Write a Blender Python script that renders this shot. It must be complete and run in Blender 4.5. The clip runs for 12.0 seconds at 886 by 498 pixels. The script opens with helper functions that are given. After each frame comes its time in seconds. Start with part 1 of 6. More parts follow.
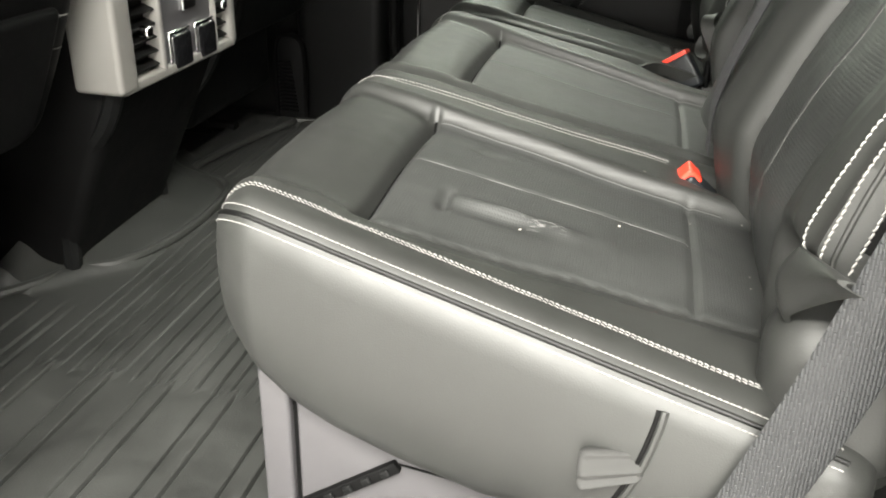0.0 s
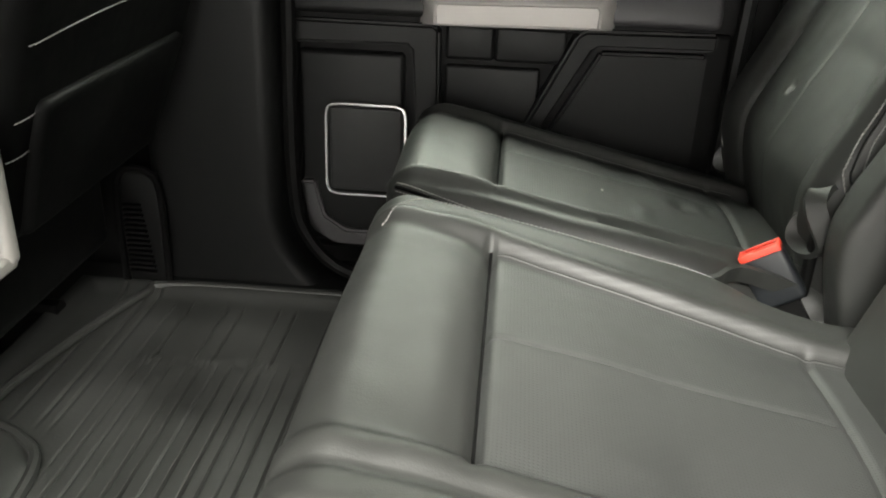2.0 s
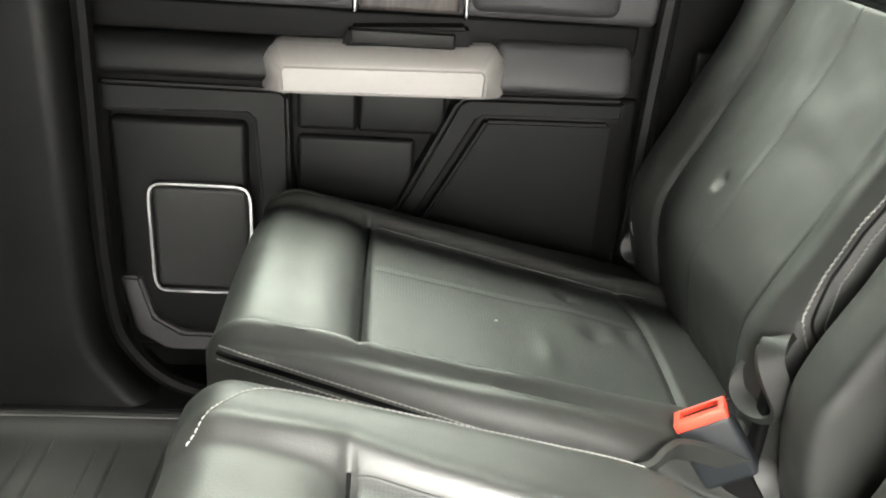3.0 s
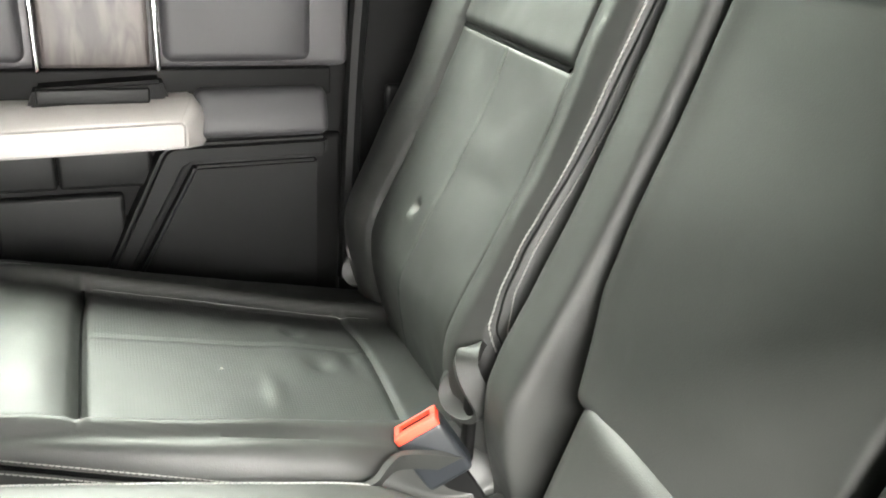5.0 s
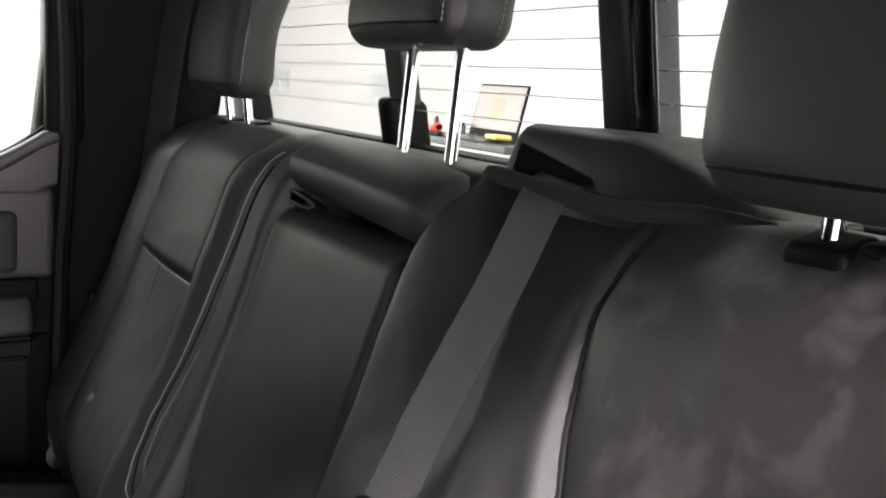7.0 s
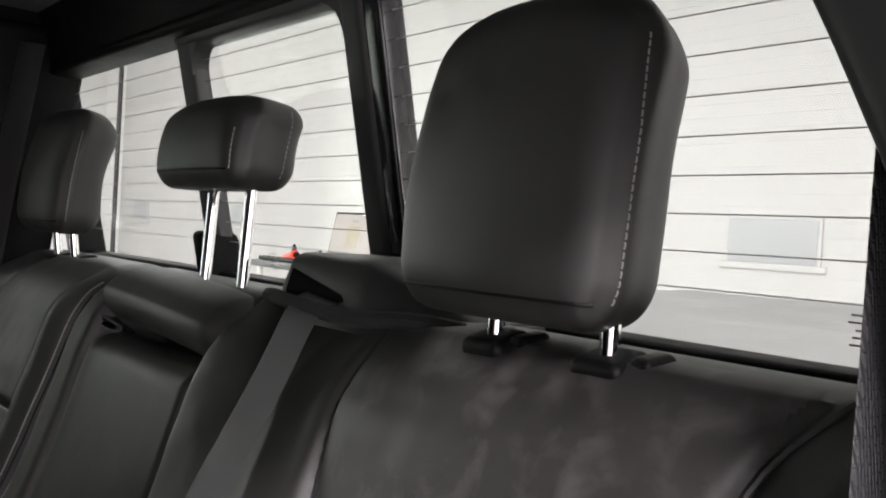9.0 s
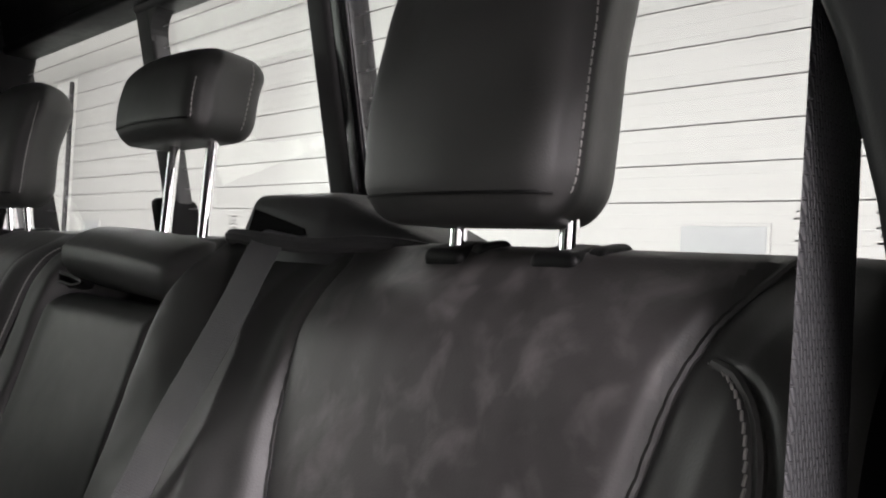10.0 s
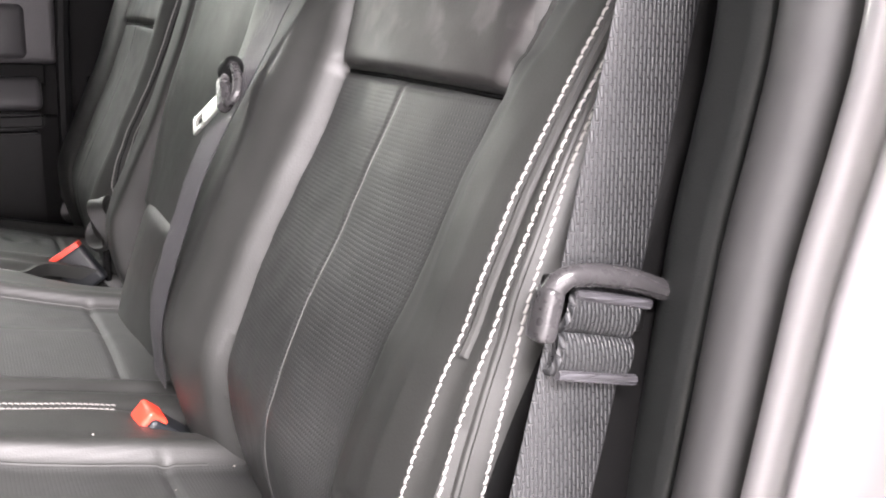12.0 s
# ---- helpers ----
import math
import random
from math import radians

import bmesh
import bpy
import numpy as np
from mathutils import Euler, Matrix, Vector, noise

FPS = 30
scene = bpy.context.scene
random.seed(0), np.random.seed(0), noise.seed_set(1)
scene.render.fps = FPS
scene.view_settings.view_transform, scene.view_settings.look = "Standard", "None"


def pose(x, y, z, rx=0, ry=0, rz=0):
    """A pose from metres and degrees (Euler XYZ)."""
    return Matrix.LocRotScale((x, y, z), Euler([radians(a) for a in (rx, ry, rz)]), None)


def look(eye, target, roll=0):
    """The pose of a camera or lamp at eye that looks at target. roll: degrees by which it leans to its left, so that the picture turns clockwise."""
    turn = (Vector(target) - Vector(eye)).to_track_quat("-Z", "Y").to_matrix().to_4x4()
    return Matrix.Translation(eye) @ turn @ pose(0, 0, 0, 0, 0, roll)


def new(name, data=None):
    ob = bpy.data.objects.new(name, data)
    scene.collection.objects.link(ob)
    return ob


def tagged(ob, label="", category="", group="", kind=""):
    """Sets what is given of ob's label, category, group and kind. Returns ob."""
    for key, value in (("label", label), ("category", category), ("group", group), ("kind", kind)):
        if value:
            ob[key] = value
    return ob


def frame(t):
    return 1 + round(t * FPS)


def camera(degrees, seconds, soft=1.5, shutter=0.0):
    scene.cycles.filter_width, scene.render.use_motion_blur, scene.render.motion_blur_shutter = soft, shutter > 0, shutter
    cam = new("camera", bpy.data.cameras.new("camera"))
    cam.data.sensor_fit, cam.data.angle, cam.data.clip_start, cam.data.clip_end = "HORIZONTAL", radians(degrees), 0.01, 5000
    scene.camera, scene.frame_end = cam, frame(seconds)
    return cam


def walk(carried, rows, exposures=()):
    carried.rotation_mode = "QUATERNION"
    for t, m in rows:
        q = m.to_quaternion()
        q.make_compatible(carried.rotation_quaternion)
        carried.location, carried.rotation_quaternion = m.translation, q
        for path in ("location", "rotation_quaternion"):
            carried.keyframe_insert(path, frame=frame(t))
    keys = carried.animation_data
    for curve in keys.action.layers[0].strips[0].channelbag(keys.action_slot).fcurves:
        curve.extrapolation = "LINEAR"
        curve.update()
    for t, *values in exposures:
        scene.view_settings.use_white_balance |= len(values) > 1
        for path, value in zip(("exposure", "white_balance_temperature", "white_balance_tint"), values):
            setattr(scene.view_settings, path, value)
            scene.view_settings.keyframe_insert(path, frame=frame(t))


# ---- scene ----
cam = camera(55.2, 12.0, soft=2.0)
PATH = [
    (0, (0.2055, 0.0810, 0.7900), (-0.0763, 1.3986, 0.1308), 1.79),
    (0.5, (0.1332, 0.1960, 0.7787), (-0.0915, 1.5292, 0.1290), 2.53),
    (1, (0.0791, 0.3780, 0.7779), (-0.0859, 1.7266, 0.1423), 1.75),
    (1.5, (0.0277, 0.5350, 0.7795), (-0.1001, 1.8903, 0.1494), 1.96),
    (2, (0.0059, 0.7160, 0.8338), (-0.0903, 2.0703, 0.1961), 2.39),
    (2.5, (0.0125, 0.8870, 0.8625), (0.0261, 2.2445, 0.2245), 3.62),
    (3, (0.0152, 0.9900, 0.8657), (0.1240, 2.3457, 0.2332), 4.31),
    (3.5, (0.0382, 1.0320, 0.8547), (0.2386, 2.3789, 0.2256), 4.78),
    (3.7, (0.0561, 1.0280, 0.8572), (0.2901, 2.3702, 0.2297), 4.76),
    (5.3, (0.0478, 0.9330, 0.9408), (0.6077, 2.1932, 0.3505), 4.15),
    (5.5, (0.0685, 0.9200, 0.9557), (0.6423, 2.1814, 0.3815), 4.30),
    (6, (0.0632, 0.8390, 0.9934), (0.7266, 2.1041, 0.5358), 4.61),
    (6.5, (0.0981, 0.7360, 0.9964), (0.8340, 2.0027, 0.6739), 5.37),
    (7, (0.1534, 0.6430, 1.0073), (0.9493, 1.8869, 0.7443), 4.62),
    (7.2, (0.1460, 0.6110, 0.9996), (0.9681, 1.8438, 0.7667), 4.85),
    (8.8, (0.1273, 0.5100, 1.0181), (1.1197, 1.6343, 0.9829), 3.66),
    (9, (0.1484, 0.4930, 1.0179), (1.1261, 1.6303, 0.9897), 3.40),
    (9.5, (0.1415, 0.4790, 1.0053), (1.1551, 1.5847, 0.9968), 3.29),
    (10, (0.1388, 0.4830, 0.9438), (1.1725, 1.5698, 0.9619), 3.03),
    (10.5, (0.1640, 0.4270, 0.8858), (1.1948, 1.5159, 0.9270), 3.23),
    (11, (0.1678, 0.3740, 0.8540), (1.0950, 1.5460, 0.7249), 2.16),
    (11.5, (0.1592, 0.3370, 0.8261), (0.9625, 1.5715, 0.5418), 2.51),
    (12, (0.1612, 0.3040, 0.8032), (0.8921, 1.5537, 0.4108), 2.63),
]
EXPOSURES = [
    (0, -0.34, 6780, 3), (1.0, 0.04, 6780, 3), (1.5, 0.20, 6780, 4), (2.0, 0.08, 6780, 3), (2.5, 0.65, 6750, 3), (3.7, 1.36, 6700, 2), (5.5, 1.82, 6600, 7), (6.0, 1.46, 6580, 13),
    (6.5, 0.1, 6500, 16), (7.2, -0.72, 6500, 17), (8.8, -1.06, 6450, 18), (10.2, -1.08, 6450, 19), (10.8, 0.18, 6500, 17), (11.3, 0.45, 6500, 17), (12, 0.22, 6500, 18)]
walk(cam, [(t, look(eye, target, roll)) for t, eye, target, roll in PATH], EXPOSURES)

# ---- world and lights ----
world = bpy.data.worlds.new("garage_air")
scene.world = world
world.use_nodes = True
world.node_tree.nodes["Background"].inputs[0].default_value = (0.9, 0.95, 1.0, 1)
world.node_tree.nodes["Background"].inputs[1].default_value = 0.3


def ceiling_lamp(x, y, z, sx, sy, watts, colour=(1, 0.98, 0.95)):
    data = bpy.data.lights.new("tube_light", "AREA")
    data.shape, data.size, data.size_y, data.energy, data.color = "RECTANGLE", sx, sy, watts, colour
    ob = new("tube_light", data)
    ob.matrix_world = pose(x, y, z)
    return ob


def fill_lamp(eye, target, sx, sy, watts, colour=(1, 0.98, 0.95)):
    data = bpy.data.lights.new("wall_light", "AREA")
    data.shape, data.size, data.size_y, data.energy, data.color = "RECTANGLE", sx, sy, watts, colour
    ob = new("wall_light", data)
    ob.matrix_world = look(eye, target)
    return ob


# unseen added lamps: ceiling tubes beside the truck, tube row along the overhead door
ceiling_lamp(0.1, -1.55, 2.8, 3.0, 0.30, 1330, (1, 0.955, 0.95))
# the wall panels here are added fill light, with no known source
fill_lamp((0.3, -3.6, 1.3), (0.3, 1.3, 0.6), 5.0, 2.4, 310, (1, 0.95, 0.96))
ceiling_lamp(-0.7, 3.9, 2.85, 4.4, 1.8, 800, (1, 1, 0.97))
fill_lamp((0.0, 6.5, 1.4), (0.2, 1.5, 0.7), 7.0, 2.4, 215, (0.92, 1, 0.91))
fill_lamp((-5.6, 1.3, 1.5), (0.3, 1.3, 0.8), 6.0, 2.2, 100)
ceiling_lamp(1.5, 4.5, 2.95, 0.5, 7.0, 16)
fill_lamp((-1.0, 9.0, 1.8), (4.0, 8.0, 1.0), 2.0, 1.5, 470)

# ---- materials ----


def mat(name, colour, rough=0.5, metal=0.0, spec=0.5, vary=0.0, vary_scale=6.0, stains=0.0, bump=0.0, bump_scale=400.0, dots=0.0, dots_scale=420.0, dots_flat=(1, 1, 1), weave="", coat=0.0, rough_vary=0.08, scuffs=0.0, weave_size=1.0, weave_low=0.45):
    m = bpy.data.materials.new(name)
    m.use_nodes = True
    nt = m.node_tree
    b = nt.nodes["Principled BSDF"]
    b.inputs["Base Color"].default_value = (*colour, 1)
    b.inputs["Roughness"].default_value = rough
    b.inputs["Metallic"].default_value = metal
    b.inputs["Specular IOR Level"].default_value = spec
    b.inputs["Coat Weight"].default_value = coat
    tc = nt.nodes.new("ShaderNodeTexCoord")
    if vary or stains:
        n1 = nt.nodes.new("ShaderNodeTexNoise")
        n1.inputs["Scale"].default_value = vary_scale
        n1.inputs["Detail"].default_value = 6
        nt.links.new(tc.outputs["Object"], n1.inputs["Vector"])
        n2 = nt.nodes.new("ShaderNodeTexNoise")
        n2.inputs["Scale"].default_value = vary_scale * 9
        n2.inputs["Detail"].default_value = 4
        nt.links.new(tc.outputs["Object"], n2.inputs["Vector"])
        add = nt.nodes.new("ShaderNodeMath")
        add.operation = "MULTIPLY_ADD"
        nt.links.new(n2.outputs["Fac"], add.inputs[0])
        add.inputs[1].default_value = 0.45
        nt.links.new(n1.outputs["Fac"], add.inputs[2])
        ramp = nt.nodes.new("ShaderNodeMapRange")
        ramp.inputs["From Min"].default_value, ramp.inputs["From Max"].default_value = 0.45, 1.0
        ramp.inputs["To Min"].default_value, ramp.inputs["To Max"].default_value = 1 - vary, 1 + vary + stains
        nt.links.new(add.outputs[0], ramp.inputs["Value"])
        mul = nt.nodes.new("ShaderNodeMix")
        mul.data_type, mul.blend_type = "RGBA", "MULTIPLY"
        mul.inputs["Factor"].default_value = 1
        mul.inputs["A"].default_value = (*colour, 1)
        nt.links.new(ramp.outputs[0], mul.inputs["B"])
        nt.links.new(mul.outputs["Result"], b.inputs["Base Color"])
        rr = nt.nodes.new("ShaderNodeMapRange")
        rr.inputs["From Min"].default_value, rr.inputs["From Max"].default_value = 0.45, 1.0
        rr.inputs["To Min"].default_value, rr.inputs["To Max"].default_value = rough - rough_vary, rough + rough_vary
        nt.links.new(add.outputs[0], rr.inputs["Value"])
        nt.links.new(rr.outputs[0], b.inputs["Roughness"])
    height = None
    if scuffs:
        mp = nt.nodes.new("ShaderNodeMapping")
        mp.inputs["Scale"].default_value = (1, 1.15, 1)
        mp.inputs["Rotation"].default_value = (0.6, 0.1, 0)
        nt.links.new(tc.outputs["Object"], mp.inputs["Vector"])
        sn = nt.nodes.new("ShaderNodeTexNoise")
        sn.inputs["Scale"].default_value, sn.inputs["Detail"].default_value, sn.inputs["Distortion"].default_value = 30.0, 8, 0.35
        nt.links.new(mp.outputs[0], sn.inputs["Vector"])
        sr = nt.nodes.new("ShaderNodeMapRange")
        sr.inputs["From Min"].default_value, sr.inputs["From Max"].default_value, sr.inputs["To Max"].default_value = 0.5, 0.8, scuffs
        nt.links.new(sn.outputs["Fac"], sr.inputs["Value"])
        sm = nt.nodes.new("ShaderNodeMix")
        sm.data_type = "RGBA"
        nt.links.new(sr.outputs[0], sm.inputs["Factor"])
        nt.links.new(mul.outputs["Result"], sm.inputs["A"])
        sm.inputs["B"].default_value = (0.17, 0.16, 0.158, 1)
        nt.links.new(sm.outputs["Result"], b.inputs["Base Color"])
    if bump:
        v = nt.nodes.new("ShaderNodeTexVoronoi")
        v.inputs["Scale"].default_value = bump_scale
        nt.links.new(tc.outputs["Object"], v.inputs["Vector"])
        height = v.outputs["Distance"]
        strength = bump
    if dots:
        v = nt.nodes.new("ShaderNodeTexVoronoi")
        v.inputs["Scale"].default_value = dots_scale
        v.inputs["Randomness"].default_value = 0.0
        mp = nt.nodes.new("ShaderNodeMapping")
        mp.inputs["Scale"].default_value = dots_flat
        nt.links.new(tc.outputs["Object"], mp.inputs["Vector"])
        nt.links.new(mp.outputs[0], v.inputs["Vector"])
        mr = nt.nodes.new("ShaderNodeMapRange")
        mr.inputs["From Min"].default_value, mr.inputs["From Max"].default_value = 0.12, 0.34
        nt.links.new(v.outputs["Distance"], mr.inputs["Value"])
        height = mr.outputs[0]
        strength = dots
    if weave:
        sep = nt.nodes.new("ShaderNodeSeparateXYZ")
        com = nt.nodes.new("ShaderNodeCombineXYZ")
        nt.links.new(tc.outputs["Object"], sep.inputs[0])
        nt.links.new(sep.outputs["Z"], com.inputs["X"])
        nt.links.new(sep.outputs[weave], com.inputs["Y"])
        br = nt.nodes.new("ShaderNodeTexBrick")
        br.offset = 0.5
        br.inputs["Scale"].default_value = 1.0
        br.inputs["Brick Width"].default_value, br.inputs["Row Height"].default_value = 0.0070 * weave_size, 0.0025 * weave_size
        br.inputs["Mortar Size"].default_value, br.inputs["Mortar Smooth"].default_value = 0.00095 * weave_size, 0.8
        nt.links.new(com.outputs[0], br.inputs["Vector"])
        inv = nt.nodes.new("ShaderNodeMath")
        inv.operation = "SUBTRACT"
        inv.inputs[0].default_value = 1.0
        nt.links.new(br.outputs["Fac"], inv.inputs[1])
        height = inv.outputs[0]
        strength = 0.9
    if dots or weave:
        src = b.inputs["Base Color"].links[0].from_socket
        lo = nt.nodes.new("ShaderNodeMapRange")
        lo.inputs["To Min"].default_value = 0.60 if dots else weave_low
        nt.links.new(height, lo.inputs["Value"])
        pit = nt.nodes.new("ShaderNodeMix")
        pit.data_type, pit.blend_type = "RGBA", "MULTIPLY"
        pit.inputs["Factor"].default_value = 1
        nt.links.new(src, pit.inputs["A"])
        nt.links.new(lo.outputs[0], pit.inputs["B"])
        nt.links.new(pit.outputs["Result"], b.inputs["Base Color"])
    if height:
        bp = nt.nodes.new("ShaderNodeBump")
        bp.inputs["Strength"].default_value = strength
        bp.inputs["Distance"].default_value = 0.0006
        nt.links.new(height, bp.inputs["Height"])
        nt.links.new(bp.outputs["Normal"], b.inputs["Normal"])
    return m


LEATHER = mat("black_leather", (0.0145, 0.0152, 0.0139), 0.54, spec=0.58, vary=0.18, vary_scale=5, stains=0.15, bump=0.12, bump_scale=700)
LEATHER_WORN = mat("scuffed_leather", (0.019, 0.0182, 0.0176), 0.54, spec=0.5, vary=0.2, vary_scale=9, stains=0.3, bump=0.12, bump_scale=700, scuffs=0.34)
PERFORATED = mat("perforated_leather", (0.022, 0.0232, 0.0220), 0.62, spec=0.56, vary=0.15, vary_scale=6, stains=0.2, dots=0.22, dots_scale=340, dots_flat=(1, 1, 0))
PERFORATED_BACK = mat("perforated_back_leather", (0.024, 0.0250, 0.0242), 0.46, spec=0.55, vary=0.15, vary_scale=6, stains=0.2, dots=0.42, dots_scale=340, dots_flat=(0, 1, 0.95))
LEATHER_DULL = mat("dull_leather", (0.004, 0.0042, 0.004), 0.5, spec=0.2, vary=0.2, vary_scale=8, bump=0.1, bump_scale=600)
PLASTIC = mat("charcoal_plastic", (0.0042, 0.0044, 0.0044), 0.5, spec=0.16, vary=0.12, vary_scale=7, bump=0.15, bump_scale=900)
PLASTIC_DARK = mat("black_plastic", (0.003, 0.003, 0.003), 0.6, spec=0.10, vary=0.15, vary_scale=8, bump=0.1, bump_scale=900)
PLASTIC_GREY = mat("grey_plastic", (0.054, 0.052, 0.055), 0.5, vary=0.08, vary_scale=7, bump=0.12, bump_scale=900)
BLACK = mat("flat_black", (0.002, 0.002, 0.002), 0.9, spec=0.1)
PLASTIC_GLOSS = mat("gloss_black_plastic", (0.008, 0.008, 0.009), 0.15)
SILVER = mat("satin_silver", (0.225, 0.212, 0.205), 0.45, metal=0.25, vary=0.05, vary_scale=9)
CHROME = mat("chrome", (0.85, 0.85, 0.86), 0.08, metal=1.0)
STEEL = mat("brushed_steel", (0.6, 0.59, 0.57), 0.3, metal=1.0, vary=0.1, vary_scale=40)
THREAD = mat("white_thread", (0.24, 0.236, 0.226), 0.8, vary=0.15, vary_scale=60)
RED = mat("red_plastic", (0.78, 0.055, 0.03), 0.38)
CARPET = mat("dark_carpet", (0.008, 0.0085, 0.0085), 0.95, vary=0.4, vary_scale=60, bump=0.5, bump_scale=900)
WEB = mat("belt_webbing", (0.048, 0.047, 0.052), 0.55, vary=0.12, vary_scale=30, weave="Y", weave_size=0.55)
WEB_SIDE = mat("side_belt_webbing", (0.021, 0.0222, 0.0235), 0.5, vary=0.12, vary_scale=30, weave="X", weave_size=0.95, weave_low=0.45)
RUBBER_MAT = mat("grey_black_mat_rubber", (0.0155, 0.0162, 0.015), 0.58, vary=0.3, vary_scale=6, stains=0.6, bump=0.25, bump_scale=450)
SEAM = mat("grey_seam_thread", (0.085, 0.085, 0.082), 0.7)
HEADLINER = mat("grey_headliner", (0.10, 0.10, 0.10), 0.95, vary=0.1, vary_scale=60, bump=0.3, bump_scale=900)
WOOD = mat("grey_wood_veneer", (0.20, 0.165, 0.15), 0.4, spec=0.3)
PAINT = mat("grey_car_paint", (0.25, 0.243, 0.246), 0.34, coat=0.6, vary=0.04, vary_scale=5)
WHITE_WALL = mat("white_wall", (0.78, 0.78, 0.77), 0.8, vary=0.04, vary_scale=2, bump=0.05, bump_scale=120)
DOOR_WHITE = mat("white_door_panel", (0.47, 0.467, 0.46), 0.55, vary=0.05, vary_scale=1.5)
RIB = mat("grey_joint", (0.30, 0.30, 0.30), 0.7)
FROST = mat("frosted_pane", (0.36, 0.37, 0.38), 0.4)
DOOR_GREY = mat("grey_door_plastic", (0.043, 0.0415, 0.0435), 0.5, spec=0.4, vary=0.1, vary_scale=7, bump=0.15, bump_scale=900)
DOOR_PAD = mat("charcoal_door_pad", (0.027, 0.0262, 0.028), 0.55, spec=0.35, vary=0.1, vary_scale=7, bump=0.15, bump_scale=900)
BEZEL = mat("satin_bezel", (0.165, 0.16, 0.15), 0.5, vary=0.05, vary_scale=9)
SEAT_SHELL = mat("black_seat_back", (0.0022, 0.0023, 0.0023), 0.6, spec=0.12, vary=0.2, vary_scale=9)
CONCRETE = mat("concrete_floor", (0.48, 0.47, 0.46), 0.5, vary=0.2, vary_scale=3, bump=0.2, bump_scale=150)
# the grey paints in the white wall reflected by a black cover
VINYL = mat("bed_cover_vinyl", (0.16, 0.16, 0.16), 0.35, vary=0.1, vary_scale=5)
PAPER = mat("white_label", (0.7, 0.7, 0.68), 0.6)
PILLAR = mat("pillar_plastic", (0.013, 0.0142, 0.0138), 0.5, spec=0.25, vary=0.1, vary_scale=7, bump=0.12, bump_scale=900)
COVER = mat("grey_black_plastic", (0.026, 0.0265, 0.0265), 0.5, spec=0.35, vary=0.1, vary_scale=9, bump=0.25, bump_scale=800)
LATCH = mat("satin_latch_plastic", (0.03, 0.029, 0.03), 0.28, vary=0.08, vary_scale=30)
WEB_DARK = mat("dark_belt_webbing", (0.014, 0.014, 0.016), 0.6, vary=0.12, vary_scale=30, weave="Y", weave_size=0.55)
BUCKLE = mat("blue_black_plastic", (0.0105, 0.0120, 0.0140), 0.4, spec=0.4, vary=0.08, vary_scale=30)
SCUFF = mat("pale_scuff", (0.13, 0.127, 0.124), 0.7, vary=0.3, vary_scale=90)
SEAL = mat("grey_seal_rubber", (0.058, 0.058, 0.058), 0.48, vary=0.08, vary_scale=9)
HEATER = mat("heating_print", (0.27, 0.26, 0.26), 0.6)
INK = mat("label_ink", (0.12, 0.12, 0.12), 0.7)


def wood_grain(m):
    nt = m.node_tree
    b = nt.nodes["Principled BSDF"]
    tc = nt.nodes.new("ShaderNodeTexCoord")
    mp = nt.nodes.new("ShaderNodeMapping")
    mp.inputs["Scale"].default_value = (34, 1, 7)
    nt.links.new(tc.outputs["Object"], mp.inputs["Vector"])
    n = nt.nodes.new("ShaderNodeTexNoise")
    n.inputs["Scale"].default_value, n.inputs["Detail"].default_value, n.inputs["Distortion"].default_value = 1.6, 8, 1.2
    nt.links.new(mp.outputs[0], n.inputs["Vector"])
    r = nt.nodes.new("ShaderNodeValToRGB")
    r.color_ramp.elements[0].position, r.color_ramp.elements[0].color = 0.35, (0.020, 0.0168, 0.016, 1)
    r.color_ramp.elements[1].position, r.color_ramp.elements[1].color = 0.65, (0.072, 0.062, 0.058, 1)
    nt.links.new(n.outputs["Fac"], r.inputs[0])
    nt.links.new(r.outputs[0], b.inputs["Base Color"])


wood_grain(WOOD)


def glass(name, tint, gloss=0.08):
    m = bpy.data.materials.new(name)
    m.use_nodes = True
    nt = m.node_tree
    nt.nodes.clear()
    out = nt.nodes.new("ShaderNodeOutputMaterial")
    tr = nt.nodes.new("ShaderNodeBsdfTransparent")
    tr.inputs[0].default_value = (*tint, 1)
    gl = nt.nodes.new("ShaderNodeBsdfGlossy")
    gl.inputs["Roughness"].default_value = 0.02
    mix = nt.nodes.new("ShaderNodeMixShader")
    mix.inputs[0].default_value = gloss
    nt.links.new(tr.outputs[0], mix.inputs[1])
    nt.links.new(gl.outputs[0], mix.inputs[2])
    nt.links.new(mix.outputs[0], out.inputs[0])
    return m


GLASS = glass("window_glass", (0.91, 0.935, 0.91), 0.04)
# darkened only to cut the light entering the front
DIMMING = glass("dimming_glass", (0.30, 0.32, 0.30), 0.05)

# ---- mesh helpers ----


def mesh_ob(name, verts, faces, material, parent=None, label="", smooth=True):
    me = bpy.data.meshes.new(name)
    me.from_pydata([tuple(map(float, v)) for v in verts], [], [tuple(f) for f in faces])
    me.validate()
    bm = bmesh.new()
    bm.from_mesh(me)
    bmesh.ops.recalc_face_normals(bm, faces=bm.faces)
    bm.to_mesh(me)
    bm.free()
    me.materials.append(material)
    if smooth:
        me.polygons.foreach_set("use_smooth", [True] * len(me.polygons))
        me.set_sharp_from_angle(angle=radians(42))
    ob = new(name, me)
    if parent:
        ob.parent = parent
    if label:
        tagged(ob, label)
    return ob


def thing(name, label, category, at=(0, 0, 0), group="", kind=""):
    ob = new(name)
    ob.empty_display_size = 0.05
    return tagged(ob, label, category, group, kind)


